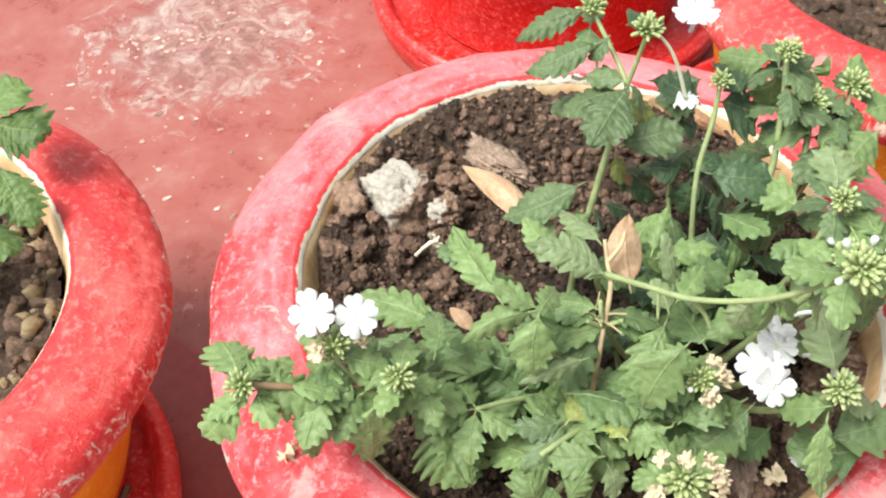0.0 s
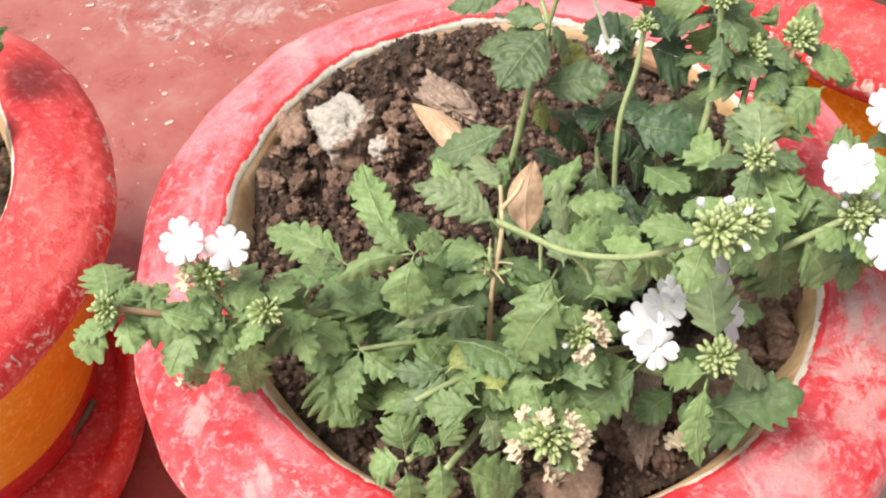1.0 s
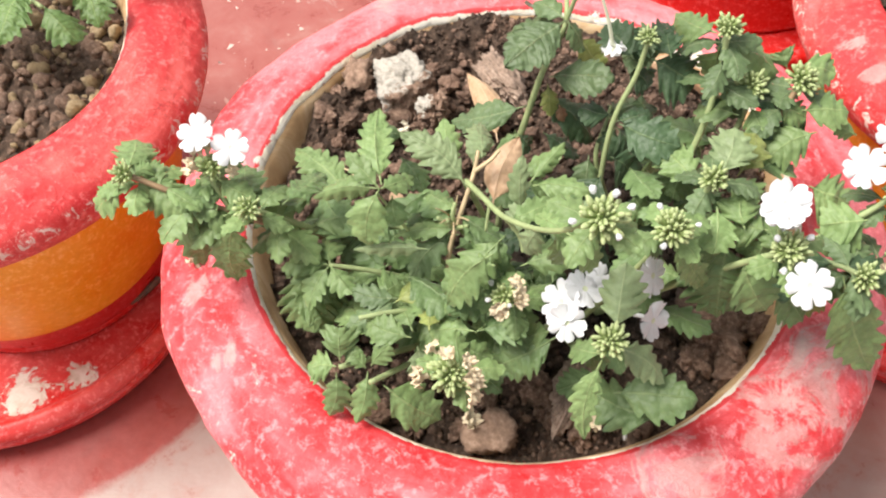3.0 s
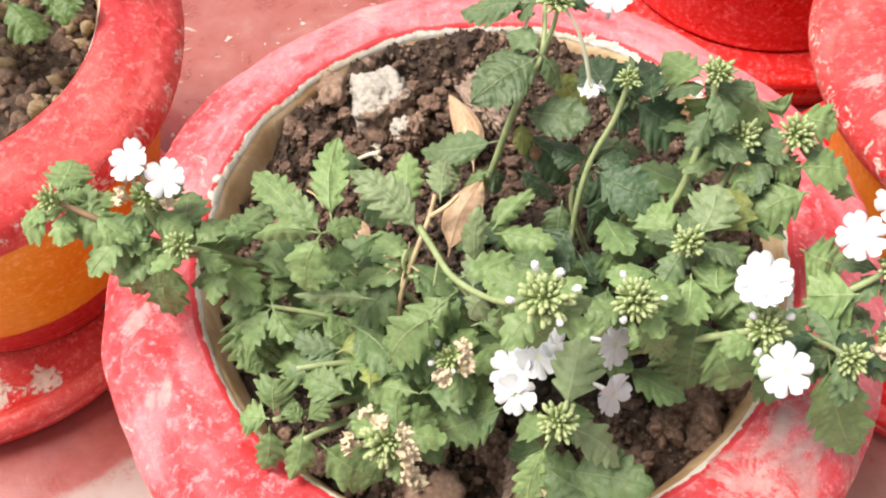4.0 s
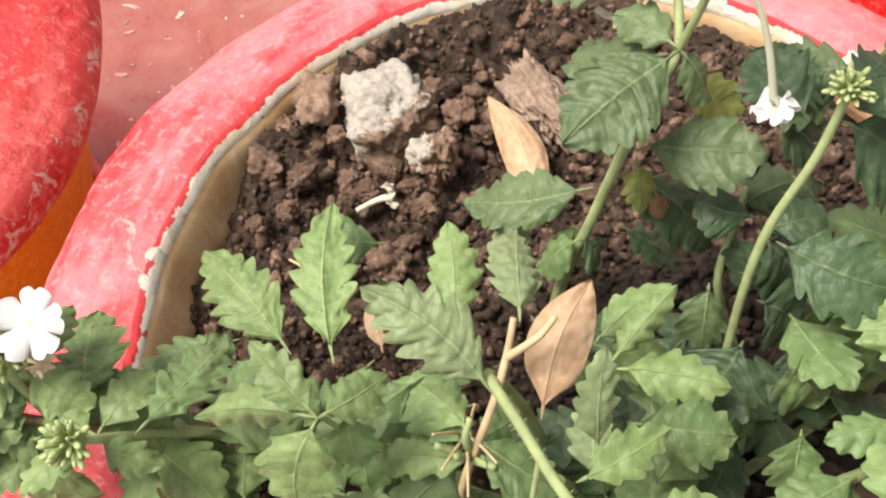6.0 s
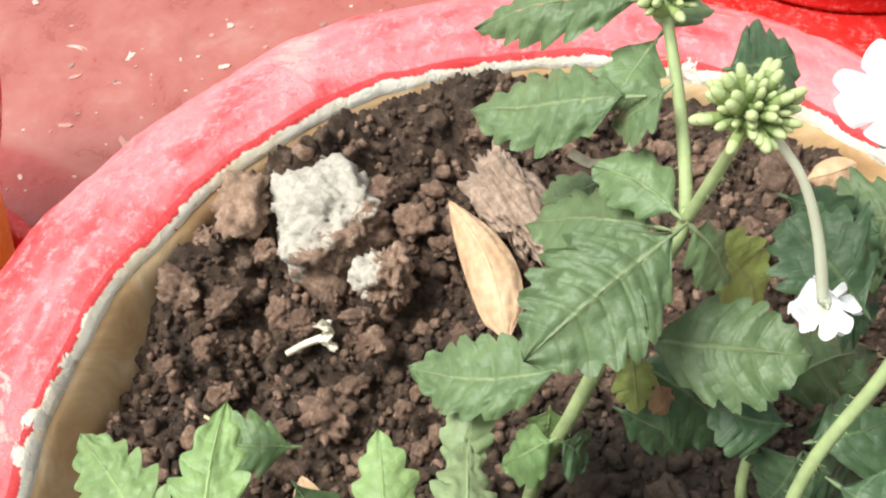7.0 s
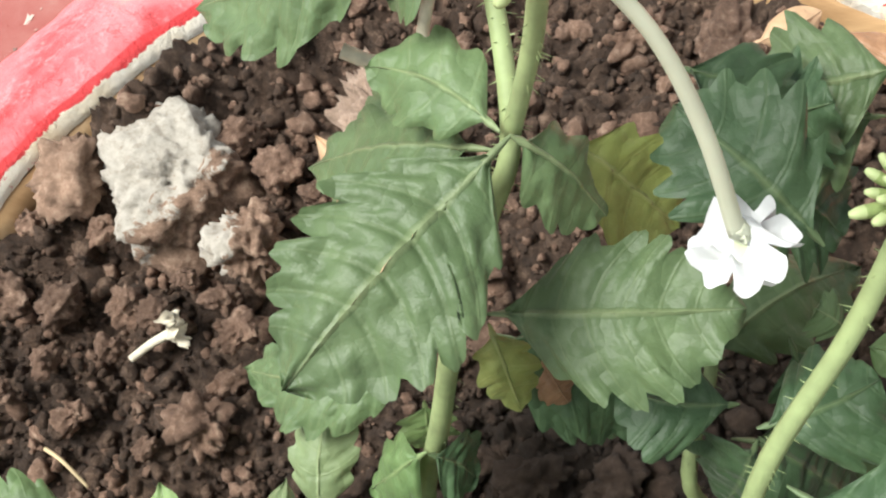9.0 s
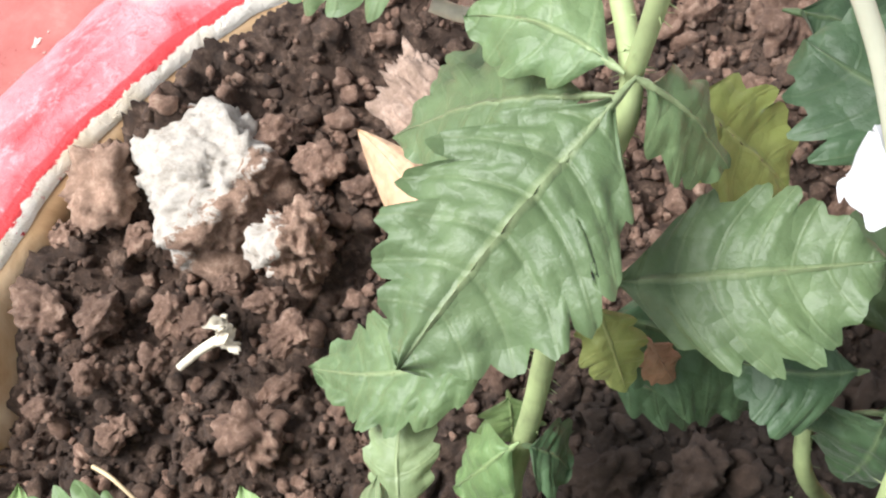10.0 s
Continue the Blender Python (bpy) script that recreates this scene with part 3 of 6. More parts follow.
saucer((CX, CY), 0.125, "red saucer under the verbena pot", 2.0)
flower_pot((-0.232, 0.1985), 0.091, 0.1245, 0.176, 0.014, "worn red-lipped orange pot beside the verbena pot", soft(4), soft(9), 11.0, 0.076, 0.040, ((0.05, -0.105, 0.018),), faded=(0.68, 0.088, 0.078))
saucer((-0.245, 0.178), 0.117, "chipped red saucer with a dark twig in it", 12.0, coat=CHIPPED_RED)
flower_pot((0.251, 0.415), 0.091, 0.1245, 0.176, 0.014, "red-lipped orange pot with grey worn streaks", soft(14), soft(19), 21.0, 0.085, 0.05, ((-0.092, -0.066, 0.010), (-0.080, -0.080, 0.009)), faded=(0.62, 0.05, 0.045))
# right and back saucers get the red with shade put into it
saucer((0.251, 0.415), 0.126, "plain red saucer under the small-plant pot", 22.0, coat=POT_RED)
flower_pot((0.075, 0.62), 0.091, 0.1245, 0.19, 0.014, "red and orange pot standing behind the verbena pot", soft(24), soft(29), 31.0, 0.100, 0.075)
saucer((0.075, 0.615), 0.135, "plain red saucer under the back pot", 32.0, 0.03, POT_RED)


# ---- soil ----
def soil_height(x, y, level, seed):
    p = Vector((x, y, seed * 0.1))
    big = 0.0040 * noise.noise(p * 45) + 0.0026 * noise.noise(p * 110)
    lumps = 0.0042 * crumb_relief(p + Vector((0, 0, big)), 0.0075) * max(0.0, 0.5 + noise.noise(p * 60))
    return level + big + lumps + 0.0034 * crumb_relief(p + Vector((big, -big, 0)) * 2, 0.0040) + 0.0018 * crumb_relief(p, 0.0019) - 0.003


def soil_disc(centre, radius, level, seed, label, step=0.00085):
    count = int(2 * radius / step)
    verts, faces, where = [], [], {}
    for j in range(count + 1):
        for i in range(count + 1):
            x, y = -radius + i * step, -radius + j * step
            if x * x + y * y < radius * radius:
                where[i, j] = len(verts)
                wx, wy = x + centre[0], y + centre[1]
                verts.append((wx, wy, soil_height(wx, wy, level(wx, wy), seed)))
    for (i, j), a in where.items():
        b, c, d = where.get((i + 1, j)), where.get((i + 1, j + 1)), where.get((i, j + 1))
        if b is not None and c is not None and d is not None:
            faces.append((a, b, c, d))
    return tagged(from_lists("soil", verts, faces, SOIL), label, "soil", kind="stuff")


def main_level(x, y):
    back = max(0.0, min(1.0, (y - 0.20) / 0.09))
    away, turn = math.hypot(x - CX, y - CY), math.degrees(math.atan2(y - CY, x - CX))
    bank = max(0.0, min(1.0, (away - 0.082) / 0.016)) * max(0.0, 1 - abs(turn - 142) / 45) ** 0.6
    return 0.1595 + 0.0085 * bank + 0.0095 * back + 0.0045 * max(0.0, min(1.0, (y - 0.262) / 0.04)) - 0.002 * max(0.0, min(1.0, (x - 0.10) / 0.05))


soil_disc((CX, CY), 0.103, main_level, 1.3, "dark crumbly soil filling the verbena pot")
soil_disc((-0.232, 0.1985), 0.087, lambda x, y: 0.158, 5.3, "dry gravelly soil in the orange pot", 0.0018)
soil_disc((0.251, 0.415), 0.087, lambda x, y: 0.160, 8.3, "dark soil in the back pot", 0.003)


def crumbs(name, centre, radius, level, count, size, seed, mat_, label, fine=2, tag=0):
    """Loose crumbs spread over the soil, joined as one."""
    rng = random.Random(seed + tag)
    shapes = [lump_mesh("crumb", (1.0, 0.85, 0.7), seed * 10 + k, mat_, 0.7, fine) for k in range(10)]
    verts, faces = [], []
    for _ in range(count):
        a, r = rng.uniform(0, 2 * math.pi), radius * math.sqrt(rng.random())
        x, y = centre[0] + r * math.cos(a), centre[1] + r * math.sin(a)
        s = size * rng.choice((0.4, 0.5, 0.6, 0.7, 0.9, 1.3)) * rng.uniform(0.8, 1.2)
        m = Matrix.Translation((x, y, soil_height(x, y, level(x, y), seed) + s * 0.25)) @ Euler((rng.uniform(0, 6), rng.uniform(0, 6), rng.uniform(0, 6))).to_matrix().to_4x4() @ Matrix.Scale(s, 4)
        shape, start = rng.choice(shapes), len(verts)
        verts.extend(m @ v.co for v in shape.vertices)
        faces.extend(tuple(start + k for k in p.vertices) for p in shape.polygons)
    return tagged(from_lists(name, verts, faces, mat_), label, "soil", kind="stuff")


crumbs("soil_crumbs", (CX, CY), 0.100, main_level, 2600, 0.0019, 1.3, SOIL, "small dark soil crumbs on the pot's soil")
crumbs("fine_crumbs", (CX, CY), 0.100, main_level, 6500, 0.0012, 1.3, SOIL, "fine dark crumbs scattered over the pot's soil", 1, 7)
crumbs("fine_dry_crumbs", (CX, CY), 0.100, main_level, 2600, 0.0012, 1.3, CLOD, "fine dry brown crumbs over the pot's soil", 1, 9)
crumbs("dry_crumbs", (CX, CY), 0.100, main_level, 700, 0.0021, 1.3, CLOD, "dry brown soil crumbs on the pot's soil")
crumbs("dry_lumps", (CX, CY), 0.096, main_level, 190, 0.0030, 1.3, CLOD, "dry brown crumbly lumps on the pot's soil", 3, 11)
crumbs("gravel", (-0.232, 0.1985), 0.084, lambda x, y: 0.158, 800, 0.0036, 5.3, CLOD, "brown gravel and crumbs in the orange pot")
crumbs("pale_gravel", (-0.232, 0.1985), 0.084, lambda x, y: 0.158, 210, 0.0040, 5.3, PALE_STONE, "pale gravel stones in the orange pot")
crumbs("soil_crumbs", (0.251, 0.415), 0.084, lambda x, y: 0.160, 200, 0.0042, 8.3, SOIL, "dark crumbs in the back pot")


def clod(name, at, size, turn, mat_, label, rough=0.45, seed=None):
    ob = new(name, lump_mesh(name, size, sum(at) * 37 if seed is None else seed, mat_, rough))
    ob.matrix_world = pose(*at, 0, 0, turn)
    return tagged(ob, label, "clod" if "clod" in name else "stone", "lumps on the soil")


def mortar_material(size, brown_from):
    m, n, l, b = material("pale_mortar")
    grit, patch = tex(n, l, 560, 8, 0.75), tex(n, l, 190, 7, 0.7, distort=0.6)
    pale = ramp(n, l, grit.outputs["Fac"], [(0.28, (0.27, 0.225, 0.18)), (0.5, (0.45, 0.41, 0.355)), (0.75, (0.57, 0.53, 0.475))])
    soil = ramp(n, l, grit.outputs["Fac"], [(0.28, (0.085, 0.050, 0.034)), (0.52, (0.26, 0.165, 0.115)), (0.75, (0.50, 0.37, 0.28))])
    lean = n.new("ShaderNodeVectorMath")
    lean.operation = "DOT_PRODUCT"
    lean.inputs[1].default_value = (0.80 / size[0], -0.34 / size[1], -0.25 / size[2])
    l.new(n.new("ShaderNodeTexCoord").outputs["Object"], lean.inputs[0])
    spread = n.new("ShaderNodeMapRange")
    spread.inputs["From Min"].default_value, spread.inputs["From Max"].default_value = brown_from - 0.9, brown_from + 0.9
    l.new(lean.outputs["Value"], spread.inputs["Value"])
    where = mix(n, l, 0.5, spread.outputs["Result"], patch.outputs["Fac"])
    l.new(mix(n, l, ramp(n, l, where, [(0.485, 0.0), (0.515, 1.0)]), pale, soil), b.inputs["Base Color"])
    b.inputs["Roughness"].default_value = 0.95
    first = bump(n, l, b, grit.outputs["Fac"], 0.7, 0.0012)
    bump(n, l, b, where, 0.5, 0.0015, first)
    return m


def mortar_lump(at, size, turn, seed, label, brown_from, rough, cuts=None):
    """A broken block of old mortar: a sloping pale face, brown crumbs clinging to its lower side."""
    me = lump_mesh("mortar_lump", size, seed, mortar_material(size, brown_from), rough, 5, None, cuts)
    ob = new("mortar_lump", me)
    ob.matrix_world = pose(*at, 0, 0, turn)
    return tagged(ob, label, "stone", "lumps on the soil")


BROKEN_FACES = (((-0.84, -0.54, 0.10), 0.62), ((0.90, -0.43, 0.25), 0.74), ((0.61, 0.79, 0.20), 0.74), ((0.0, 1.0, 0.10), 0.90), ((-0.7, 0.7, 0.10), 1.04),
                ((0.05, -1.0, 0.15), 1.0), ((0.22, -0.18, 0.95), 0.62), ((-0.30, 0.25, 0.90), 0.70))
mortar_lump((-0.0182, 0.2552, 0.1720), (0.0165, 0.0148, 0.0112), 0, 3.1, "pale grey crumbly mortar lump on the soil", 0.36, 0.24, BROKEN_FACES)
mortar_lump((0.0016, 0.2460, 0.1722), (0.0066, 0.0082, 0.0064), 30, 4.7, "small pale brown lump beside the mortar lump", -0.45, 0.5)
CLODS_BACK = (
    ((-0.0310, 0.2288, 0.1695), (0.0043, 0.0042, 0.0036), 37),
    ((-0.0416, 0.2272, 0.1697), (0.0037, 0.0054, 0.0031), 74),
    ((-0.0170, 0.2305, 0.1708), (0.0035, 0.0036, 0.0030), 21),
    ((-0.0117, 0.2292, 0.1699), (0.0033, 0.0031, 0.0026), 58),
    ((-0.0009, 0.2355, 0.1700), (0.0033, 0.0028, 0.0024), 5),
    ((0.0048, 0.2300, 0.1699), (0.0034, 0.0030, 0.0026), 42),
    ((-0.0176, 0.2224, 0.1692), (0.0028, 0.0023, 0.0020), 79),
    ((-0.0355, 0.2108, 0.1672), (0.0028, 0.0023, 0.0020), 26),
    ((-0.0293, 0.2180, 0.1682), (0.0026, 0.0023, 0.0020), 63),
    ((-0.0073, 0.2657, 0.1726), (0.0047, 0.0041, 0.0035), 10),
    ((0.0020, 0.2596, 0.1726), (0.0041, 0.0043, 0.0035), 47),
    ((0.0104, 0.2573, 0.1710), (0.0029, 0.0032, 0.0025), 84),
    ((0.0010, 0.2145, 0.1641), (0.0055, 0.0055, 0.0046), 31),
    ((0.0164, 0.2203, 0.1673), (0.0022, 0.0020, 0.0017), 68),
    ((0.0580, 0.2177, 0.1666), (0.0049, 0.0041, 0.0034), 15),
    ((0.0701, 0.2200, 0.1666), (0.0052, 0.0040, 0.0034), 52),
    ((0.0789, 0.2649, 0.1688), (0.0040, 0.0034, 0.0029), 89),
    ((0.0728, 0.2833, 0.1709), (0.0037, 0.0031, 0.0026), 36),
    ((0.0851, 0.2829, 0.1709), (0.0036, 0.0030, 0.0026), 73),
    ((-0.0269, 0.2420, 0.1721), (0.0029, 0.0027, 0.0023), 20),
    ((-0.0087, 0.2369, 0.1702), (0.0024, 0.0023, 0.0020), 57),
    ((-0.0422, 0.2415, 0.1710), (0.0030, 0.0028, 0.0023), 4),
    ((-0.0065, 0.2085, 0.1653), (0.0023, 0.0020, 0.0017), 41),
    ((-0.0224, 0.2103, 0.1651), (0.0028, 0.0026, 0.0022), 78),
    ((0.0239, 0.2244, 0.1671), (0.0027, 0.0024, 0.0021), 25))
CLODS_FRONT = (
    ((0.0831, 0.1420, 0.1631), (0.0070, 0.0055, 0.0047), 0),
    ((0.0920, 0.1360, 0.1621), (0.0055, 0.0066, 0.0046), 41),
    ((0.0775, 0.1468, 0.1640), (0.0091, 0.0056, 0.0047), 82),
    ((0.0694, 0.1317, 0.1616), (0.0040, 0.0044, 0.0034), 33),
    ((0.0674, 0.1185, 0.1615), (0.0059, 0.0043, 0.0037), 74),
    ((0.1031, 0.1326, 0.1623), (0.0049, 0.0086, 0.0042), 25),
    ((0.1041, 0.1485, 0.1636), (0.0040, 0.0066, 0.0034), 66),
    ((0.1385, 0.1844, 0.1640), (0.0114, 0.0114, 0.0097), 17),
    ((0.1461, 0.1743, 0.1616), (0.0072, 0.0068, 0.0057), 58),
    ((0.1336, 0.1753, 0.1618), (0.0062, 0.0068, 0.0053), 9),
    ((0.1270, 0.1939, 0.1618), (0.0064, 0.0070, 0.0054), 50),
    ((0.1490, 0.1955, 0.1620), (0.0063, 0.0058, 0.0049), 1),
    ((0.1251, 0.1545, 0.1645), (0.0080, 0.0044, 0.0037), 42),
    ((0.0505, 0.1132, 0.1615), (0.0059, 0.0043, 0.0037), 83),
    ((0.0381, 0.1127, 0.1615), (0.0050, 0.0044, 0.0037), 34),
    ((0.0755, 0.2993, 0.1721), (0.0075, 0.0055, 0.0047), 75),
    ((0.0877, 0.2965, 0.1711), (0.0062, 0.0055, 0.0046), 26),
    ((0.0591, 0.2982, 0.1721), (0.0076, 0.0055, 0.0047), 67))
for at, size, turn in CLODS_BACK + CLODS_FRONT:
    clod("soil_clod", at, size, turn, CLOD, "dry brown soil clod on the potting soil", 0.62)
clod("soil_clod", (0.0782, 0.1190, 0.1655), (0.0105, 0.0095, 0.0080), 10, TAN, "rounded tan soil clod by the pot's front edge", 0.25, 8.3)
clod("soil_clod", (-0.0362, 0.2515, 0.1735), (0.0066, 0.0084, 0.0052), 20, TAN, "tan crumbly clod between mortar lump and pot wall", 0.6, 5.4)
ridge = new("bark_piece", lump_mesh("bark_piece", (0.0145, 0.0062, 0.0055), 9.9, FIBROUS, 0.25, 5, 0.24))
ridge.matrix_world = pose(0.0975, 0.1420, 0.1690, 0, 0, 84)
tagged(ridge, "long ridged tan piece standing in the soil", "clod", "lumps on the soil")
clod("soil_clod", (0.1231, 0.1528, 0.1655), (0.0100, 0.0052, 0.0046), 15, TAN, "tan crumbly clod under a leaf", 0.45, 6.1)
bark = new("bark_piece", lump_mesh("bark_piece", (0.0165, 0.0072, 0.0052), 2.6, FIBROUS, 0.22, 5, 0.26))
bark.matrix_world = pose(0.0215, 0.2700, 0.1745, 0, 4, -42)
tagged(bark, "flaky fibrous grey-brown piece near the back wall", "clod", "lumps on the soil")

# ---- verbena ----
plant = tagged(new("verbena_plant"), "sprawling white verbena with toothed grey-green leaves and bud heads", "plant")
plant.location = (CX, CY, 0.165)
bpy.context.view_layer.update()
PLANT_INV = plant.matrix_world.inverted()


def leaf_shape(length, width, arch, seed, teeth=6, fat=1.0, blunt=0.0, fold=None, per=8, cols=5):
    """A toothed blade from the origin along x, up is z: side veins fan out from the midrib, each into a tooth. Returns verts, faces and uv."""
    rng = random.Random(seed)
    verts, faces, uv = [], [], []
    bend, twist = rng.uniform(-0.09, 0.09), rng.uniform(-0.35, 0.35)
    sag = rng.uniform(-0.02, 0.12)
    fold = rng.uniform(0.02, 0.22) if fold is None else fold
    stalk = 0.09
    rows = max(36, teeth * per)
    for s in (-1, 1):
        offset = rng.uniform(-0.15, 0.15)
        lobes = [rng.uniform(0.78, 1.22) for _ in range(teeth + 3)]
        tilts = [rng.uniform(-0.10, 0.10) for _ in range(teeth + 3)]
        lean = 1 + rng.uniform(-0.10, 0.10)
        start = len(verts)
        for i in range(rows + 1):
            t = i / rows
            phase = max(0.0, t * teeth + offset * math.sin(math.pi * t))
            k = int(phase)
            f = phase - k
            # how far the tooth of this vein reaches: its tip lies a little ahead of the middle
            g = abs(f - 0.58) / (0.58 if f < 0.58 else 0.42)
            notch = g ** (1.1 + 1.6 * blunt) + 0.18 * blunt * (0.5 - 0.5 * math.cos(6 * math.pi * f)) * (1 - 0.5 * g)
            depth = (0.44 - 0.20 * blunt) * (1 - 0.40 * t) * lobes[k] if teeth > 2 else 0.02
            body = max(0.0, math.sin(math.pi * min(1.0, t * 0.97 + 0.03) ** (0.66 * fat))) ** 0.85 * min(1.0, 0.12 + t / 0.13)
            half = width * (0.47 + 0.06 * blunt) * body * lean
            angle = radians(58 - 26 * t) + (tilts[k] if teeth > 2 else 0.0)
            root = Vector((length * (stalk + (1 - stalk) * t * 0.985), 0.0))
            reach = half * (1 - depth * notch)
            for j in range(cols + 1):
                v = j / cols
                run = reach * v
                x = root.x + run * (0.35 + 0.65 * v) * math.cos(angle) / max(0.4, math.sin(angle)) * 0.75 * (1 - t) ** 0.35
                x = min(x, length * (1.0 - 0.02 * v))
                y = s * run
                # side veins lie in narrow grooves between swollen fields
                groove = math.exp(-((f - 0.56) / 0.11) ** 2) if teeth > 2 else 0.0
                frill = math.sin(2 * math.pi * (phase * 0.5 + lobes[k] * 0.4)) * v ** 3 * 0.035 * (teeth > 2)
                z = -fold * width * v * v * body - (0.014 + 0.010 * blunt) * width * groove * (1.2 - v) * body + frill * width
                z += 0.06 * width * noise.noise(Vector((t * 3.0, s * v * 1.6, seed * 1.7))) + 0.055 * width * noise.noise(Vector((t * 8.0, s * v * 4, seed * 2.3))) * v
                z += 0.030 * width * body * crumb_relief(Vector((phase * 0.9 + 0.35 * v, s * v * 2.6, seed * 1.3)), 0.62)
                u = x / length
                tw = twist * (u - 0.25)
                mid = length * (arch * 2 * u * (1 - u) - sag * u * u)
                verts.append((x, y * math.cos(tw) - z * math.sin(tw) + length * bend * math.sin(math.pi * u), mid + y * math.sin(tw) + z * math.cos(tw)))
                uv.append((phase / 8, 0.5 + 0.5 * s * v))
        w = cols + 1
        for i in range(rows):
            for j in range(cols):
                q = (start + i * w + j, start + (i + 1) * w + j, start + (i + 1) * w + j + 1, start + i * w + j + 1)
                faces.append(q if s < 0 else q[::-1])
    # the leaf stalk, a small gutter that runs out under the midrib
    start, thick = len(verts), max(0.00035, 0.015 * width)
    for i in range(9):
        u = i / 8 * 0.62
        mid = length * (arch * 2 * u * (1 - u) - sag * u * u) - 0.02 * width * (u > 0.1)
        wide = thick * (1.15 - 1.3 * u) * (0.35 if i == 0 else 1.0)
        for a in (0, 72, 144, 216, 288):
            verts.append((u * length, length * bend * math.sin(math.pi * u) + wide * math.cos(radians(a)), mid - thick * 0.35 + wide * math.sin(radians(a))))
            uv.append((0.3 / 8, 0.5))
    for i in range(8):
        for j in range(5):
            faces.append((start + i * 5 + j, start + i * 5 + (j + 1) % 5, start + (i + 1) * 5 + (j + 1) % 5, start + (i + 1) * 5 + j))
    return verts, faces, uv


def place_leaf(base, tip, roll):
    base, tip = Vector(base), Vector(tip)
    x = (tip - base).normalized()
    up = Vector((0, 0, 1)) - x * x.z
    if up.length < 0.2:
        up = Vector((0, -1, 0)) - x * (-x.y)
    up = Matrix.Rotation(radians(roll), 3, x) @ up.normalized()
    y = up.cross(x)
    return Matrix(((x.x, y.x, up.x, base.x), (x.y, y.y, up.y, base.y), (x.z, y.z, up.z, base.z), (0, 0, 0, 1)))


COUNT = [0]


def leaf(base, tip, width, roll, arch, look="", parent=None, name="leaf", teeth=0, fat=1.0, seed=None, blunt=0.25, fold=None):
    COUNT[0] += 1
    length = (Vector(tip) - Vector(base)).length
    large = length > 0.026
    v, f, uv = leaf_shape(length, width, arch, COUNT[0] if seed is None else seed, teeth or (7 if large else 5 if length > 0.015 else 4), fat, blunt, fold, 12 if large else 7, 10 if large else 4)
    ob = from_lists(name, v, f, LEAF[look], parent or plant, {"dry": "dry tan curled leaf", "yellow": "yellowing leaf", "pale": "dull grey-green leaf"}.get(look, ""), uv=uv)
    ob.matrix_local = (PLANT_INV if parent is None else parent.matrix_world.inverted()) @ place_leaf(base, tip, roll)
    return ob


def child(ob, world_matrix):
    ob.matrix_local = PLANT_INV @ world_matrix
    return ob


# stems
def plant_stem(points, r0, r1, mat_=None, label="", pairs=True):
    """A stem with pairs of opposite leaves at its nodes."""
    if pairs and mat_ in (None, BROWN_STEM) and len(points) > 2:
        rng = random.Random(int(points[-1][0] * 1e5) + int(points[-1][1] * 1e5))
        for k in range(1, len(points) - 1):
            here, there = Vector(points[k]), Vector(points[k + 1])
            if here.z < 0.188:
                continue
            for at, size in () if rng.random() < 0.3 else ((here, rng.uniform(0.017, 0.023)), ((here + there) / 2, rng.uniform(0.013, 0.018))):
                turn = rng.uniform(0, 3.14)
                for side in (0.0, math.pi):
                    a = turn + side + rng.uniform(-0.3, 0.3)
                    reach = size * rng.uniform(0.85, 1.1)
                    tip = at + Vector((math.cos(a) * reach, math.sin(a) * reach, rng.uniform(-0.007, 0.001)))
                    # back shoots draw on the leaf copies darkened for shade
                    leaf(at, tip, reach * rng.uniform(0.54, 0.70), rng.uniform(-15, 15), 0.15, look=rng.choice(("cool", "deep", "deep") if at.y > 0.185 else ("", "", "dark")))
    return child(stem(plant, points, r0, r1, mat_, "stem", label), Matrix())


plant_stem([(0.075, 0.175, 0.160), (0.060, 0.168, 0.190), (0.0495, 0.157, 0.222), (0.0480, 0.160, 0.229)], 0.0014, 0.0005)
plant_stem([(0.0640, 0.1740, 0.165), (0.0540, 0.1730, 0.205), (0.0482, 0.1680, 0.2300), (0.0580, 0.1575, 0.2395), (0.0700, 0.1465, 0.2475), (0.0857, 0.1377, 0.260), (0.0998, 0.1319, 0.278)], 0.0011, 0.0007, pairs=False)
plant_stem([(0.0690, 0.1472, 0.2470), (0.0739, 0.1471, 0.2400), (0.0760, 0.1449, 0.2360)], 0.0007, 0.0005, pairs=False)
plant_stem([(0.0620, 0.1540, 0.2425), (0.0625, 0.1493, 0.2340)], 0.0006, 0.0004, pairs=False)
plant_stem([(0.0485, 0.1497, 0.195), (0.0490, 0.1530, 0.215), (0.0510, 0.1625, 0.231), (0.0505, 0.1700, 0.234), (0.0498, 0.1754, 0.238)], 0.0009, 0.0006, DRY_STEM, "dry tan dead stem")
plant_stem([(0.060, 0.165, 0.170), (0.020, 0.158, 0.190), (-0.001, 0.150, 0.200), (-0.010, 0.1400, 0.214), (-0.030, 0.1310, 0.228), (-0.0496, 0.1265, 0.237)], 0.0015, 0.0009, BROWN_STEM, "reddish brown trailing stem")
plant_stem([(0.012, 0.155, 0.192), (0.000, 0.146, 0.210), (-0.009, 0.1325, 0.231)], 0.0012, 0.0009)
plant_stem([(-0.020, 0.1350, 0.222), (-0.026, 0.1370, 0.230), (-0.0269, 0.1392, 0.236)], 0.0009, 0.0008)
plant_stem([(0.060, 0.165, 0.175), (0.040, 0.155, 0.205), (0.0265, 0.1490, 0.2370)], 0.0011, 0.0004)
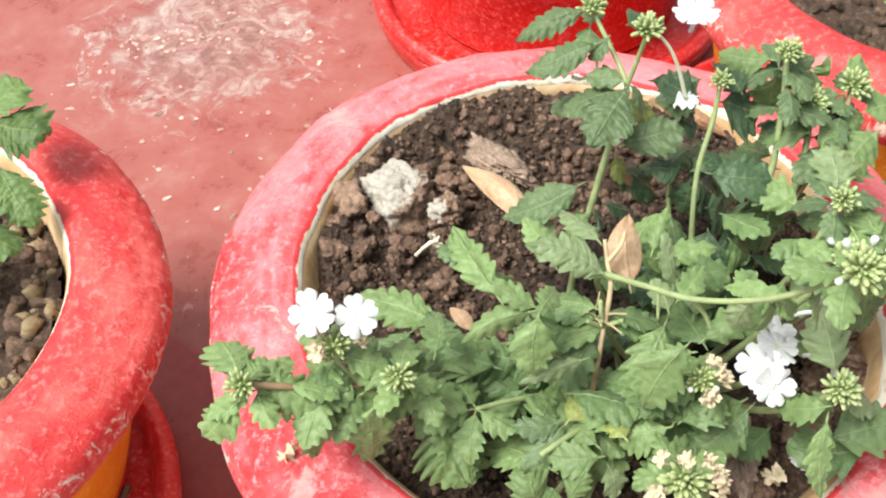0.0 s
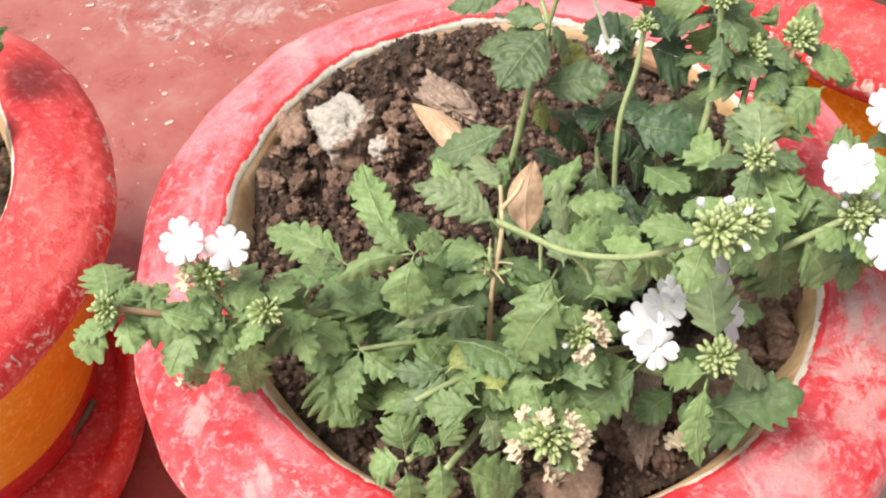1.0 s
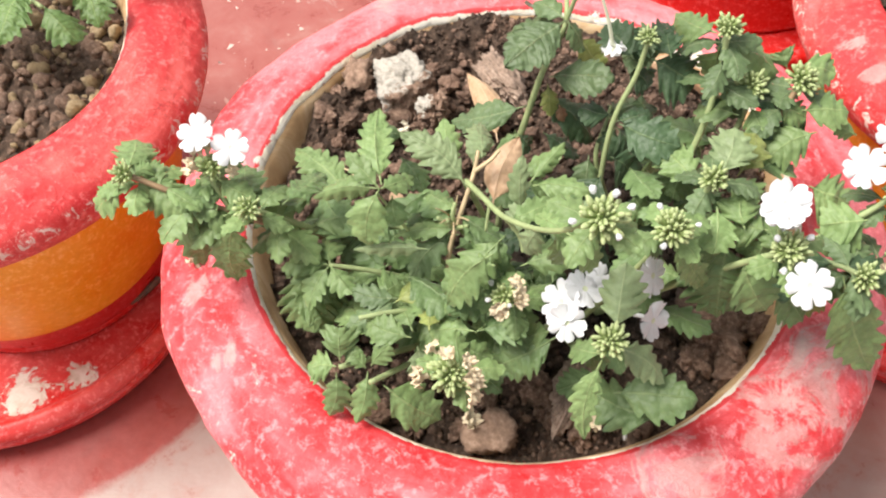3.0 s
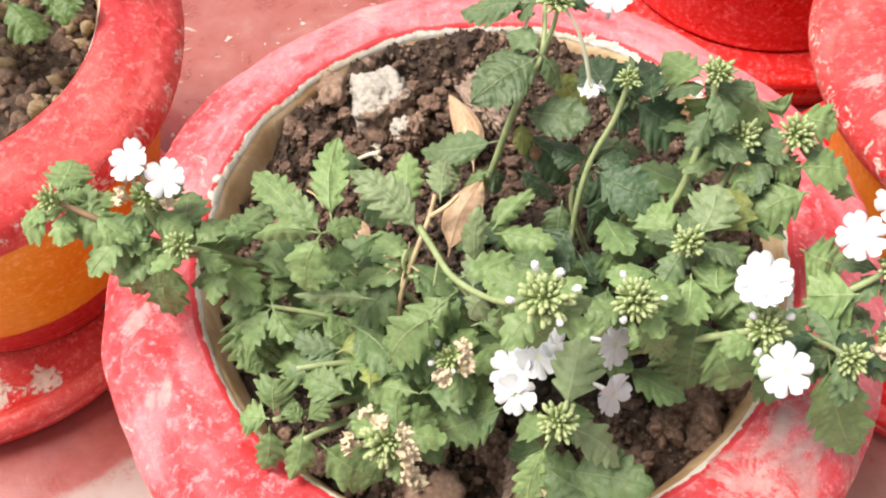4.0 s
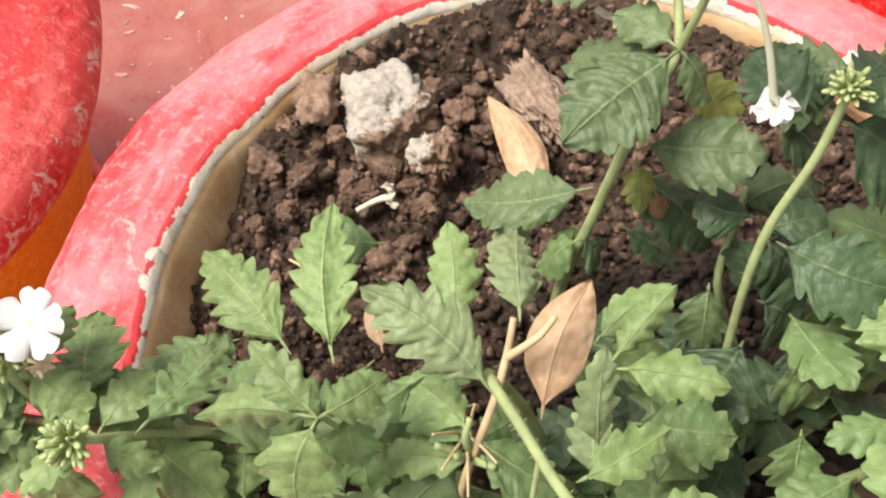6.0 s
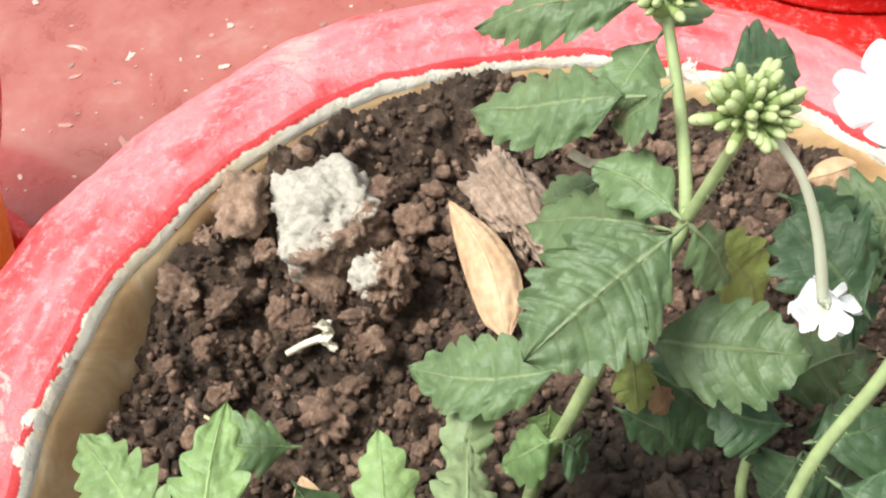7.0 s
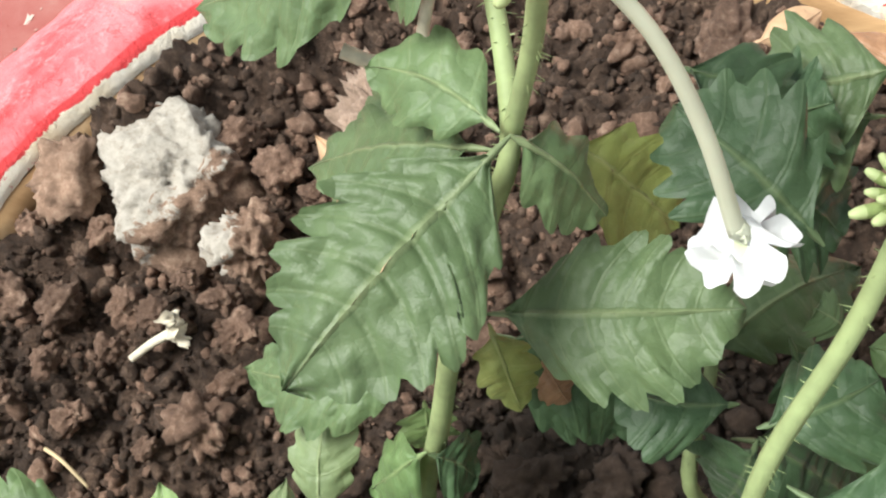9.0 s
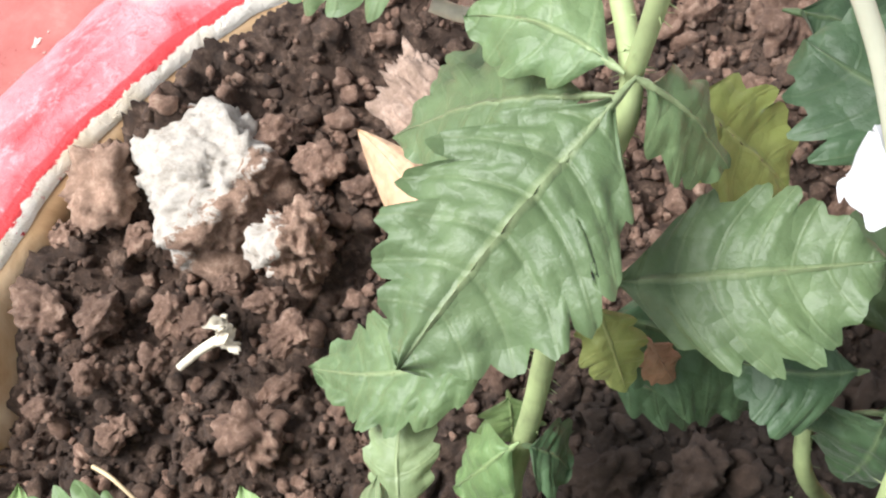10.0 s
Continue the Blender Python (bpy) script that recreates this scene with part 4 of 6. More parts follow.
plant_stem([(0.0470, 0.2030, 0.162), (0.0489, 0.2074, 0.195), (0.0520, 0.2125, 0.212), (0.0558, 0.2181, 0.2340), (0.0585, 0.2235, 0.2440), (0.0603, 0.2272, 0.2515), (0.0560, 0.2390, 0.2570), (0.0500, 0.2500, 0.2640)], 0.0014, 0.0007, pairs=False)
plant_stem([(0.0603, 0.2272, 0.2515), (0.0625, 0.2285, 0.2620), (0.0640, 0.2278, 0.2730)], 0.0008, 0.0007, pairs=False)
plant_stem([(0.0655, 0.2262, 0.2740), (0.0706, 0.2253, 0.2686), (0.0746, 0.2238, 0.2610), (0.0780, 0.2219, 0.2515)], 0.00045, 0.00070, TUBE, "cream nodding flower tube")
plant_stem([(0.090, 0.190, 0.162), (0.085, 0.200, 0.205), (0.084, 0.2100, 0.229), (0.0875, 0.2190, 0.244), (0.0885, 0.2240, 0.255)], 0.0010, 0.0008, pairs=False)
plant_stem([(0.095, 0.195, 0.165), (0.110, 0.215, 0.215), (0.1125, 0.2290, 0.240), (0.111, 0.2349, 0.257)], 0.0013, 0.0009)
plant_stem([(0.098, 0.192, 0.165), (0.118, 0.212, 0.210), (0.1230, 0.2260, 0.230), (0.1233, 0.2329, 0.238)], 0.0013, 0.0009)
plant_stem([(0.118, 0.212, 0.210), (0.132, 0.226, 0.228), (0.1374, 0.2377, 0.242)], 0.0012, 0.0009, BROWN_STEM)
plant_stem([(0.095, 0.180, 0.165), (0.112, 0.182, 0.210), (0.1212, 0.1872, 0.241)], 0.0013, 0.0009)
plant_stem([(0.090, 0.172, 0.165), (0.105, 0.166, 0.210), (0.1147, 0.161, 0.245)], 0.0013, 0.0009)
plant_stem([(0.095, 0.178, 0.165), (0.122, 0.175, 0.205), (0.138, 0.1735, 0.226), (0.1475, 0.1746, 0.235)], 0.0014, 0.0009)
plant_stem([(0.122, 0.178, 0.200), (0.150, 0.195, 0.210), (0.166, 0.206, 0.221), (0.1743, 0.214, 0.227)], 0.0012, 0.0009)
plant_stem([(0.150, 0.195, 0.210), (0.164, 0.190, 0.216), (0.1722, 0.186, 0.219)], 0.0010, 0.0008)
plant_stem([(0.085, 0.165, 0.165), (0.100, 0.140, 0.200), (0.1083, 0.1278, 0.231)], 0.0013, 0.0009, pairs=False)
plant_stem([(0.080, 0.165, 0.165), (0.090, 0.148, 0.200), (0.0933, 0.1395, 0.222)], 0.0012, 0.0008)
plant_stem([(0.070, 0.160, 0.165), (0.070, 0.130, 0.195), (0.0674, 0.1098, 0.215)], 0.0012, 0.0009)
plant_stem([(0.060, 0.158, 0.165), (0.040, 0.125, 0.186), (0.029, 0.108, 0.197)], 0.0012, 0.0009)
plant_stem([(0.060, 0.158, 0.165), (0.048, 0.125, 0.186), (0.040, 0.107, 0.196)], 0.0012, 0.0009)
plant_stem([(0.072, 0.162, 0.165), (0.074, 0.148, 0.205), (0.0743, 0.1358, 0.223)], 0.0011, 0.0008)
plant_stem([(0.0470, 0.1605, 0.2190), (0.0454, 0.1574, 0.2260), (0.0436, 0.1548, 0.2300)], 0.0004, 0.0002, DRY_STEM, "dry tan dead stalk")
plant_stem([(0.0470, 0.1605, 0.2190), (0.0477, 0.1612, 0.2260), (0.0480, 0.1621, 0.2300)], 0.0004, 0.0002, DRY_STEM, "dry tan dead stalk")
plant_stem([(0.0470, 0.1605, 0.2190), (0.0473, 0.1549, 0.2260), (0.0473, 0.1499, 0.2300)], 0.0004, 0.0002, DRY_STEM, "dry tan dead stalk")
plant_stem([(0.0470, 0.1605, 0.2190), (0.0512, 0.1571, 0.2260), (0.0550, 0.1542, 0.2300)], 0.0004, 0.0002, DRY_STEM, "dry tan dead stalk")
plant_stem([(0.0470, 0.1605, 0.2190), (0.0501, 0.1536, 0.2260), (0.0528, 0.1475, 0.2300)], 0.0004, 0.0002, DRY_STEM, "dry tan dead stalk")
plant_stem([(0.0436, 0.2339, 0.2500), (0.0461, 0.2338, 0.2490), (0.0483, 0.2335, 0.2500), (0.0511, 0.2330, 0.2510), (0.0512, 0.2353, 0.2530), (0.0520, 0.2370, 0.2560), (0.0535, 0.2366, 0.2580)], 0.0007, 0.0005, CREAM, "dried cream flower tube")
plant_stem([(0.0475, 0.2327, 0.2480), (0.0507, 0.2326, 0.2490), (0.0514, 0.2338, 0.2510)], 0.0006, 0.0004, CREAM, "dried cream flower tube")
plant_stem([(0.0495, 0.1560, 0.2210), (0.0440, 0.1545, 0.2260)], 0.0008, 0.0006)
plant_stem([(0.0495, 0.1560, 0.2210), (0.0480, 0.1535, 0.2275)], 0.0008, 0.0006)
plant_stem([(0.0495, 0.1560, 0.2210), (0.0545, 0.1545, 0.2265)], 0.0008, 0.0006)
plant_stem([(0.0505, 0.1700, 0.2340), (0.0545, 0.1740, 0.2370), (0.0560, 0.1780, 0.2380)], 0.0008, 0.0005, DRY_STEM, "dry tan side twig")
plant_stem([(0.055, 0.165, 0.165), (0.035, 0.150, 0.192), (0.022, 0.142, 0.202), (0.012, 0.137, 0.206)], 0.0011, 0.0007)
for tip in ((-0.004, 0.131, 0.203), (0.005, 0.151, 0.204), (0.010, 0.122, 0.199), (0.024, 0.130, 0.205)):
    leaf((0.012, 0.137, 0.206), tip, 0.0105, 0, 0.15)
plant_stem([(0.060, 0.160, 0.165), (0.050, 0.140, 0.194), (0.040, 0.130, 0.204), (0.030, 0.122, 0.206)], 0.0012, 0.0008)
plant_stem([(0.065, 0.165, 0.165), (0.062, 0.145, 0.197), (0.058, 0.130, 0.206)], 0.0012, 0.0008)
plant_stem([(0.050, 0.175, 0.165), (0.030, 0.170, 0.190), (0.012, 0.163, 0.198)], 0.0012, 0.0008)

plant_stem([(0.0886, 0.2161, 0.1750), (0.0796, 0.2137, 0.2050), (0.0794, 0.2234, 0.2140), (0.0789, 0.2297, 0.2170)], 0.0011, 0.0006, pairs=False)


# leaves
leaf((-0.0515, 0.1286, 0.2360), (-0.0615, 0.1458, 0.2310), 0.0152, 10, 0.12)
leaf((-0.0508, 0.1240, 0.2360), (-0.0629, 0.1191, 0.2220), 0.0130, -37, 0.12)
leaf((-0.0489, 0.1277, 0.2360), (-0.0463, 0.1338, 0.2360), 0.0081, 23, 0.12)
leaf((-0.0477, 0.1280, 0.2360), (-0.0388, 0.1262, 0.2260), 0.0130, 13, 0.12)
leaf((-0.0349, 0.1274, 0.2260), (-0.0359, 0.1292, 0.1900), 0.0177, -50, 0.12)
leaf((-0.0357, 0.1289, 0.2260), (-0.0218, 0.1299, 0.2280), 0.0122, 18, 0.12)
leaf((-0.0158, 0.1297, 0.2260), (-0.0181, 0.1249, 0.1960), 0.0162, -24, 0.12)
leaf((-0.0282, 0.1295, 0.2260), (-0.0135, 0.1315, 0.2200), 0.0109, 18, 0.12)
leaf((-0.0154, 0.1378, 0.2250), (-0.0314, 0.1597, 0.2160), 0.0148, 3, 0.12, look="dark")
leaf((0.0031, 0.1460, 0.1960), (0.0096, 0.1227, 0.1820), 0.0271, -7, 0.12)
leaf((0.0007, 0.1550, 0.1950), (-0.0069, 0.1579, 0.2000), 0.0120, -12, 0.12, look="dark")
leaf((-0.0096, 0.1336, 0.2280), (-0.0024, 0.1424, 0.2150), 0.0110, 33, 0.12)
leaf((-0.0465, 0.1318, 0.2340), (-0.0280, 0.1260, 0.2260), 0.0162, 10, 0.12)
leaf((-0.0279, 0.1289, 0.2260), (-0.0373, 0.1216, 0.2150), 0.0159, -31, 0.12)
leaf((-0.0377, 0.1277, 0.2320), (-0.0226, 0.1345, 0.2300), 0.0135, 22, 0.12, look="dark")
leaf((-0.0189, 0.1311, 0.2260), (-0.0294, 0.1261, 0.2160), 0.0137, -30, 0.12)
leaf((0.0691, 0.1384, 0.2400), (0.0572, 0.1268, 0.2210), 0.0163, -22, 0.12)
leaf((0.0281, 0.1483, 0.2000), (0.0191, 0.1415, 0.1900), 0.0140, -24, 0.12, look="dark")
leaf((0.0960, 0.1353, 0.2680), (0.1072, 0.1479, 0.2620), 0.0090, 19, 0.12)
leaf((0.0854, 0.1392, 0.2580), (0.0951, 0.1405, 0.2520), 0.0090, 23, 0.12)
leaf((0.0801, 0.1442, 0.2520), (0.0874, 0.1545, 0.2500), 0.0080, 17, 0.12)
leaf((0.0909, 0.1396, 0.2580), (0.0770, 0.1492, 0.2500), 0.0075, -18, 0.12)
leaf((0.0860, 0.1401, 0.2560), (0.0899, 0.1406, 0.2400), 0.0092, 54, 0.12)
leaf((0.1154, 0.1600, 0.2430), (0.1288, 0.1660, 0.2160), 0.0117, 45, 0.12)
leaf((0.1141, 0.1585, 0.2430), (0.1088, 0.1599, 0.2350), 0.0087, -38, 0.12, look="dark")
leaf((0.0921, 0.1349, 0.2640), (0.1002, 0.1381, 0.2500), 0.0100, 38, 0.12)
leaf((0.0929, 0.1349, 0.2660), (0.0919, 0.1501, 0.2620), 0.0091, 3, 0.12, look="pale")
leaf((0.0819, 0.1405, 0.2560), (0.0788, 0.1376, 0.2450), 0.0091, -32, 0.12, look="pale")
leaf((0.0285, 0.1095, 0.1980), (0.0266, 0.1153, 0.2080), 0.0145, 7, 0.12)
leaf((0.0279, 0.1078, 0.1970), (0.0184, 0.1048, 0.1940), 0.0123, -17, 0.12)
leaf((0.0284, 0.1063, 0.1960), (0.0284, 0.0964, 0.1810), 0.0105, -13, 0.12)
leaf((0.0302, 0.1095, 0.1970), (0.0332, 0.1152, 0.2000), 0.0085, 15, 0.12)
leaf((0.0373, 0.1108, 0.1950), (0.0378, 0.0972, 0.1820), 0.0100, -9, 0.12)
leaf((0.0377, 0.1125, 0.1960), (0.0434, 0.1176, 0.2050), 0.0094, 23, 0.12)
leaf((0.0367, 0.1111, 0.1960), (0.0326, 0.1118, 0.2000), 0.0061, -14, 0.12)
leaf((0.0438, 0.1087, 0.1940), (0.0635, 0.1118, 0.1780), 0.0173, 17, 0.12)
leaf((0.0355, 0.1192, 0.2000), (0.0135, 0.1368, 0.1860), 0.0154, -7, 0.12)
leaf((0.0486, 0.1218, 0.2060), (0.0312, 0.1234, 0.2050), 0.0118, -15, 0.12)
leaf((0.0244, 0.1355, 0.1960), (0.0134, 0.1483, 0.1920), 0.0152, -3, 0.12, look="dark")
leaf((0.0304, 0.1346, 0.2000), (0.0348, 0.1443, 0.2000), 0.0148, 15, 0.12)
leaf((0.0477, 0.1243, 0.2050), (0.0331, 0.1355, 0.2000), 0.0110, -8, 0.12)
leaf((0.0556, 0.1269, 0.2100), (0.0407, 0.1379, 0.2050), 0.0118, -10, 0.12)
leaf((0.0498, 0.1226, 0.2000), (0.0524, 0.1161, 0.1900), 0.0105, -2, 0.12, look="pale")
leaf((0.0673, 0.1284, 0.2100), (0.0779, 0.1427, 0.2100), 0.0116, 14, 0.12)
leaf((0.0648, 0.1222, 0.2120), (0.0751, 0.1243, 0.2050), 0.0101, 19, 0.12)
leaf((0.0919, 0.1353, 0.2130), (0.0731, 0.1261, 0.1950), 0.0154, -20, 0.12, look="dark")
leaf((0.0898, 0.1361, 0.2140), (0.0737, 0.1367, 0.2000), 0.0140, -23, 0.12)
leaf((0.0543, 0.1231, 0.2120), (0.0488, 0.1350, 0.2080), 0.0084, 0, 0.12, look="yellow")
leaf((0.0707, 0.1361, 0.2380), (0.0598, 0.1364, 0.2300), 0.0088, -24, 0.12)
leaf((0.1087, 0.1321, 0.2310), (0.1054, 0.1493, 0.2410), 0.0153, -2, 0.12, look="pale")
leaf((0.1073, 0.1261, 0.2240), (0.1091, 0.1109, 0.2000), 0.0095, -4, 0.1)
leaf((0.1103, 0.1305, 0.2260), (0.1261, 0.1317, 0.2120), 0.0115, 15, 0.1, look="pale")
leaf((0.1072, 0.1256, 0.2280), (0.0955, 0.1324, 0.2160), 0.0109, -21, 0.12)
leaf((0.1086, 0.1300, 0.2280), (0.1016, 0.1296, 0.2100), 0.0096, -41, 0.12, look="dark")
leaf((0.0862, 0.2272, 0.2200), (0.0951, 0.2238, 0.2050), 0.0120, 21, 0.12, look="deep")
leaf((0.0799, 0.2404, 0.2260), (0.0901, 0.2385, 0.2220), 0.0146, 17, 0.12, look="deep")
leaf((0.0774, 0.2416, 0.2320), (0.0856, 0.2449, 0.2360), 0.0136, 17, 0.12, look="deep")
# extra low leaves in the darkened copy, standing in for shade between shoots
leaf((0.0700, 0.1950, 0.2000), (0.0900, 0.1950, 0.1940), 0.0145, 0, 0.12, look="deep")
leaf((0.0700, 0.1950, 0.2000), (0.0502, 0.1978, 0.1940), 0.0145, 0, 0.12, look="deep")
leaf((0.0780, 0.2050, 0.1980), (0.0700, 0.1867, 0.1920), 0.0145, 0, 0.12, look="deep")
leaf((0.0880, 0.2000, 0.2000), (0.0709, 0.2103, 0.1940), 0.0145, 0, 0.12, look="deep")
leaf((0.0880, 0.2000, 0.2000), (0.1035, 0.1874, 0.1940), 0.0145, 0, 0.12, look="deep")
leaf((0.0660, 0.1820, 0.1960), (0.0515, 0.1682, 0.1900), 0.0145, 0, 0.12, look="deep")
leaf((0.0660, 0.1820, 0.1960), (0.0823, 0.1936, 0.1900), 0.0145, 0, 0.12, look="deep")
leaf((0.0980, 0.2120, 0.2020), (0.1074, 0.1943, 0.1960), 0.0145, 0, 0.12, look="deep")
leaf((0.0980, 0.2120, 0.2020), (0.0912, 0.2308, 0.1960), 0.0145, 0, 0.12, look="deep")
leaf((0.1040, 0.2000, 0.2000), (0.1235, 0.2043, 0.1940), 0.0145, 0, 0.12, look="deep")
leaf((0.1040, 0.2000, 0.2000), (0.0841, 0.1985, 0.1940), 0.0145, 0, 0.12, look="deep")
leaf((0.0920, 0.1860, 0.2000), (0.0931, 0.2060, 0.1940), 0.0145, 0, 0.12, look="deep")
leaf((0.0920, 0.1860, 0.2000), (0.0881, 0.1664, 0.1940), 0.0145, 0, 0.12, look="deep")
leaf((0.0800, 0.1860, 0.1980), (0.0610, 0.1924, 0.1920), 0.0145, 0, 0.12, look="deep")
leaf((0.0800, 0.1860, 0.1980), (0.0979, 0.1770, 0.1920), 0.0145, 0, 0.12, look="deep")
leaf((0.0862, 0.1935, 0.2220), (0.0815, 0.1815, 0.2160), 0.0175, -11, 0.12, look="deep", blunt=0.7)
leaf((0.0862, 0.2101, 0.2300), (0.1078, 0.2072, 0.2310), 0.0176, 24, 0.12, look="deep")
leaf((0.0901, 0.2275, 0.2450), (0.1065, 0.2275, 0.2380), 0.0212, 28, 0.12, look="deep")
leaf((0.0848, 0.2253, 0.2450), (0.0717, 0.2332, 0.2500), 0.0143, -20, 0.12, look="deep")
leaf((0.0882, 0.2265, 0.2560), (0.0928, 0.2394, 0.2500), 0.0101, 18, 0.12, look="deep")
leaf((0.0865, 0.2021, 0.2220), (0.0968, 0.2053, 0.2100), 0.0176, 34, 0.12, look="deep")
leaf((0.0968, 0.2246, 0.2500), (0.0931, 0.2305, 0.2550), 0.0111, -12, 0.12, look="deep")
leaf((0.1081, 0.2343, 0.2560), (0.0924, 0.2460, 0.2500), 0.0147, -25, 0.12)
leaf((0.1109, 0.2345, 0.2500), (0.1304, 0.2432, 0.2380), 0.0166, 32, 0.12)
leaf((0.1098, 0.2356, 0.2500), (0.1112, 0.2356, 0.2350), 0.0172, -13, 0.12)
leaf((0.1321, 0.2444, 0.2400), (0.1288, 0.2465, 0.2450), 0.0104, -29, 0.12)
leaf((0.1353, 0.2451, 0.2420), (0.1478, 0.2501, 0.2380), 0.0133, 28, 0.12)
leaf((0.1404, 0.2313, 0.2360), (0.1550, 0.2380, 0.2340), 0.0142, 24, 0.12)
leaf((0.1221, 0.2219, 0.2360), (0.1069, 0.2293, 0.2300), 0.0138, -26, 0.12)
leaf((0.1246, 0.2271, 0.2360), (0.1327, 0.2191, 0.2320), 0.0119, 18, 0.12)
leaf((0.1470, 0.2275, 0.2320), (0.1347, 0.2161, 0.2260), 0.0159, -17, 0.12)
leaf((0.1329, 0.2310, 0.2360), (0.1430, 0.2326, 0.2320), 0.0114, 28, 0.12)
leaf((0.1368, 0.2399, 0.2300), (0.1273, 0.2406, 0.2280), 0.0118, -27, 0.12)
leaf((0.1448, 0.2295, 0.2260), (0.1366, 0.2350, 0.2250), 0.0146, -23, 0.12, look="dark")
leaf((0.1223, 0.1936, 0.2360), (0.1218, 0.2104, 0.2430), 0.0178, -1, 0.12, look="pale")
leaf((0.1274, 0.2000, 0.2320), (0.1290, 0.2175, 0.2360), 0.0138, 1, 0.12, look="yellow")
leaf((0.1160, 0.1969, 0.2260), (0.1009, 0.2071, 0.2270), 0.0164, -19, 0.12)
leaf((0.1121, 0.2117, 0.2200), (0.1096, 0.2016, 0.2100), 0.0175, -7, 0.12, look="dark")
leaf((0.1256, 0.1963, 0.2300), (0.1361, 0.1955, 0.2260), 0.0164, 25, 0.12)
leaf((0.1033, 0.2328, 0.2100), (0.1135, 0.2378, 0.2050), 0.0187, 27, 0.12, look="dark")
leaf((0.1171, 0.2320, 0.2150), (0.1075, 0.2431, 0.2100), 0.0185, -20, 0.12)
leaf((0.1335, 0.2118, 0.2240), (0.1426, 0.2244, 0.2220), 0.0172, 14, 0.12, look="dark")
leaf((0.0951, 0.2130, 0.2100), (0.1038, 0.2163, 0.2000), 0.0183, 35, 0.12)
leaf((0.0961, 0.1997, 0.2100), (0.1057, 0.1977, 0.2000), 0.0178, 26, 0.12, look="dark")
leaf((0.1244, 0.1830, 0.2350), (0.1276, 0.1701, 0.2280), 0.0147, 6, 0.12)
leaf((0.1304, 0.1777, 0.2280), (0.1351, 0.1664, 0.2000), 0.0250, 13, 0.12, look="dark")
leaf((0.1362, 0.1741, 0.2260), (0.1488, 0.1705, 0.2080), 0.0187, 30, 0.12)
leaf((0.1204, 0.1691, 0.2320), (0.1280, 0.1680, 0.2160), 0.0122, 38, 0.12, look="dark")
leaf((0.1341, 0.1802, 0.2320), (0.1301, 0.1898, 0.2360), 0.0158, -10, 0.12)
leaf((0.1346, 0.1750, 0.2150), (0.1280, 0.1743, 0.2000), 0.0167, -39, 0.12, look="dark")
leaf((0.1668, 0.1865, 0.2160), (0.1895, 0.1793, 0.1790), 0.0196, 35, 0.12)
leaf((0.1691, 0.2043, 0.2240), (0.1557, 0.2001, 0.2200), 0.0165, -21, 0.12)
leaf((0.1697, 0.2041, 0.2220), (0.1587, 0.1961, 0.2120), 0.0161, -16, 0.12)
leaf((0.1714, 0.2165, 0.2280), (0.1881, 0.2317, 0.2150), 0.0170, 21, 0.12)
leaf((0.1505, 0.2198, 0.2150), (0.1658, 0.2222, 0.2100), 0.0234, 25, 0.12)
leaf((0.1478, 0.1780, 0.2100), (0.1611, 0.1797, 0.1950), 0.0167, 32, 0.12, look="dark")
leaf((0.1644, 0.1902, 0.2100), (0.1588, 0.1847, 0.1900), 0.0142, -18, 0.12, look="yellow")
leaf((0.1413, 0.1817, 0.2300), (0.1412, 0.1793, 0.2150), 0.0150, 5, 0.12, look="dark")
leaf((0.1408, 0.1823, 0.2320), (0.1306, 0.1848, 0.2280), 0.0149, -24, 0.12)
leaf((0.1602, 0.2379, 0.2250), (0.1520, 0.2366, 0.2280), 0.0087, -28, 0.12)
leaf((0.0506, 0.1636, 0.2335), (0.0268, 0.1680, 0.2465), 0.0140, -14, 0.12, look="pale")
leaf((0.0203, 0.1630, 0.2220), (0.0050, 0.1942, 0.2260), 0.0130, 0, 0.12)
leaf((0.0375, 0.1780, 0.2200), (0.0275, 0.1984, 0.2230), 0.0105, 0, 0.12)
leaf((0.0500, 0.1780, 0.2320), (0.0400, 0.2030, 0.2230), 0.0105, 8, 0.12, look="pale")
leaf((0.0691, 0.1612, 0.2320), (0.0655, 0.1725, 0.2460), 0.0085, 25, 0.12, look="pale", fold=0.1)
leaf((0.0660, 0.1800, 0.2240), (0.0727, 0.1953, 0.2310), 0.0065, 20, 0.12, fold=0.35)
leaf((0.0670, 0.1792, 0.2240), (0.0863, 0.1814, 0.2280), 0.0110, 10, 0.12, fold=0.2)
leaf((0.0290, 0.1470, 0.2420), (0.0150, 0.1530, 0.2470), 0.0085, -10, 0.12)
leaf((0.0290, 0.1470, 0.2420), (0.0070, 0.1420, 0.2330), 0.0080, -35, 0.12, fold=0.4)
leaf((0.0290, 0.1470, 0.2420), (0.0344, 0.1601, 0.2360), 0.0085, 20, 0.12)
leaf((0.0290, 0.1470, 0.2420), (0.0282, 0.1353, 0.2260), 0.0140, -10, 0.12)
leaf((0.0298, 0.1527, 0.2330), (0.0345, 0.1468, 0.2260), 0.0100, 10, 0.12, look="dark")
leaf((0.0362, 0.1666, 0.2220), (0.0206, 0.1474, 0.2180), 0.0105, -10, 0.12, look="dark")
leaf((0.0000, 0.1360, 0.2340), (-0.0013, 0.1631, 0.2220), 0.0130, 0, 0.12, look="dark")
leaf((0.0035, 0.1693, 0.2000), (-0.0300, 0.1870, 0.1970), 0.0165, 0, 0.12)
leaf((0.0447, 0.1453, 0.2210), (0.0234, 0.1347, 0.2240), 0.0055, -30, 0.12, look="pale", fold=0.5)
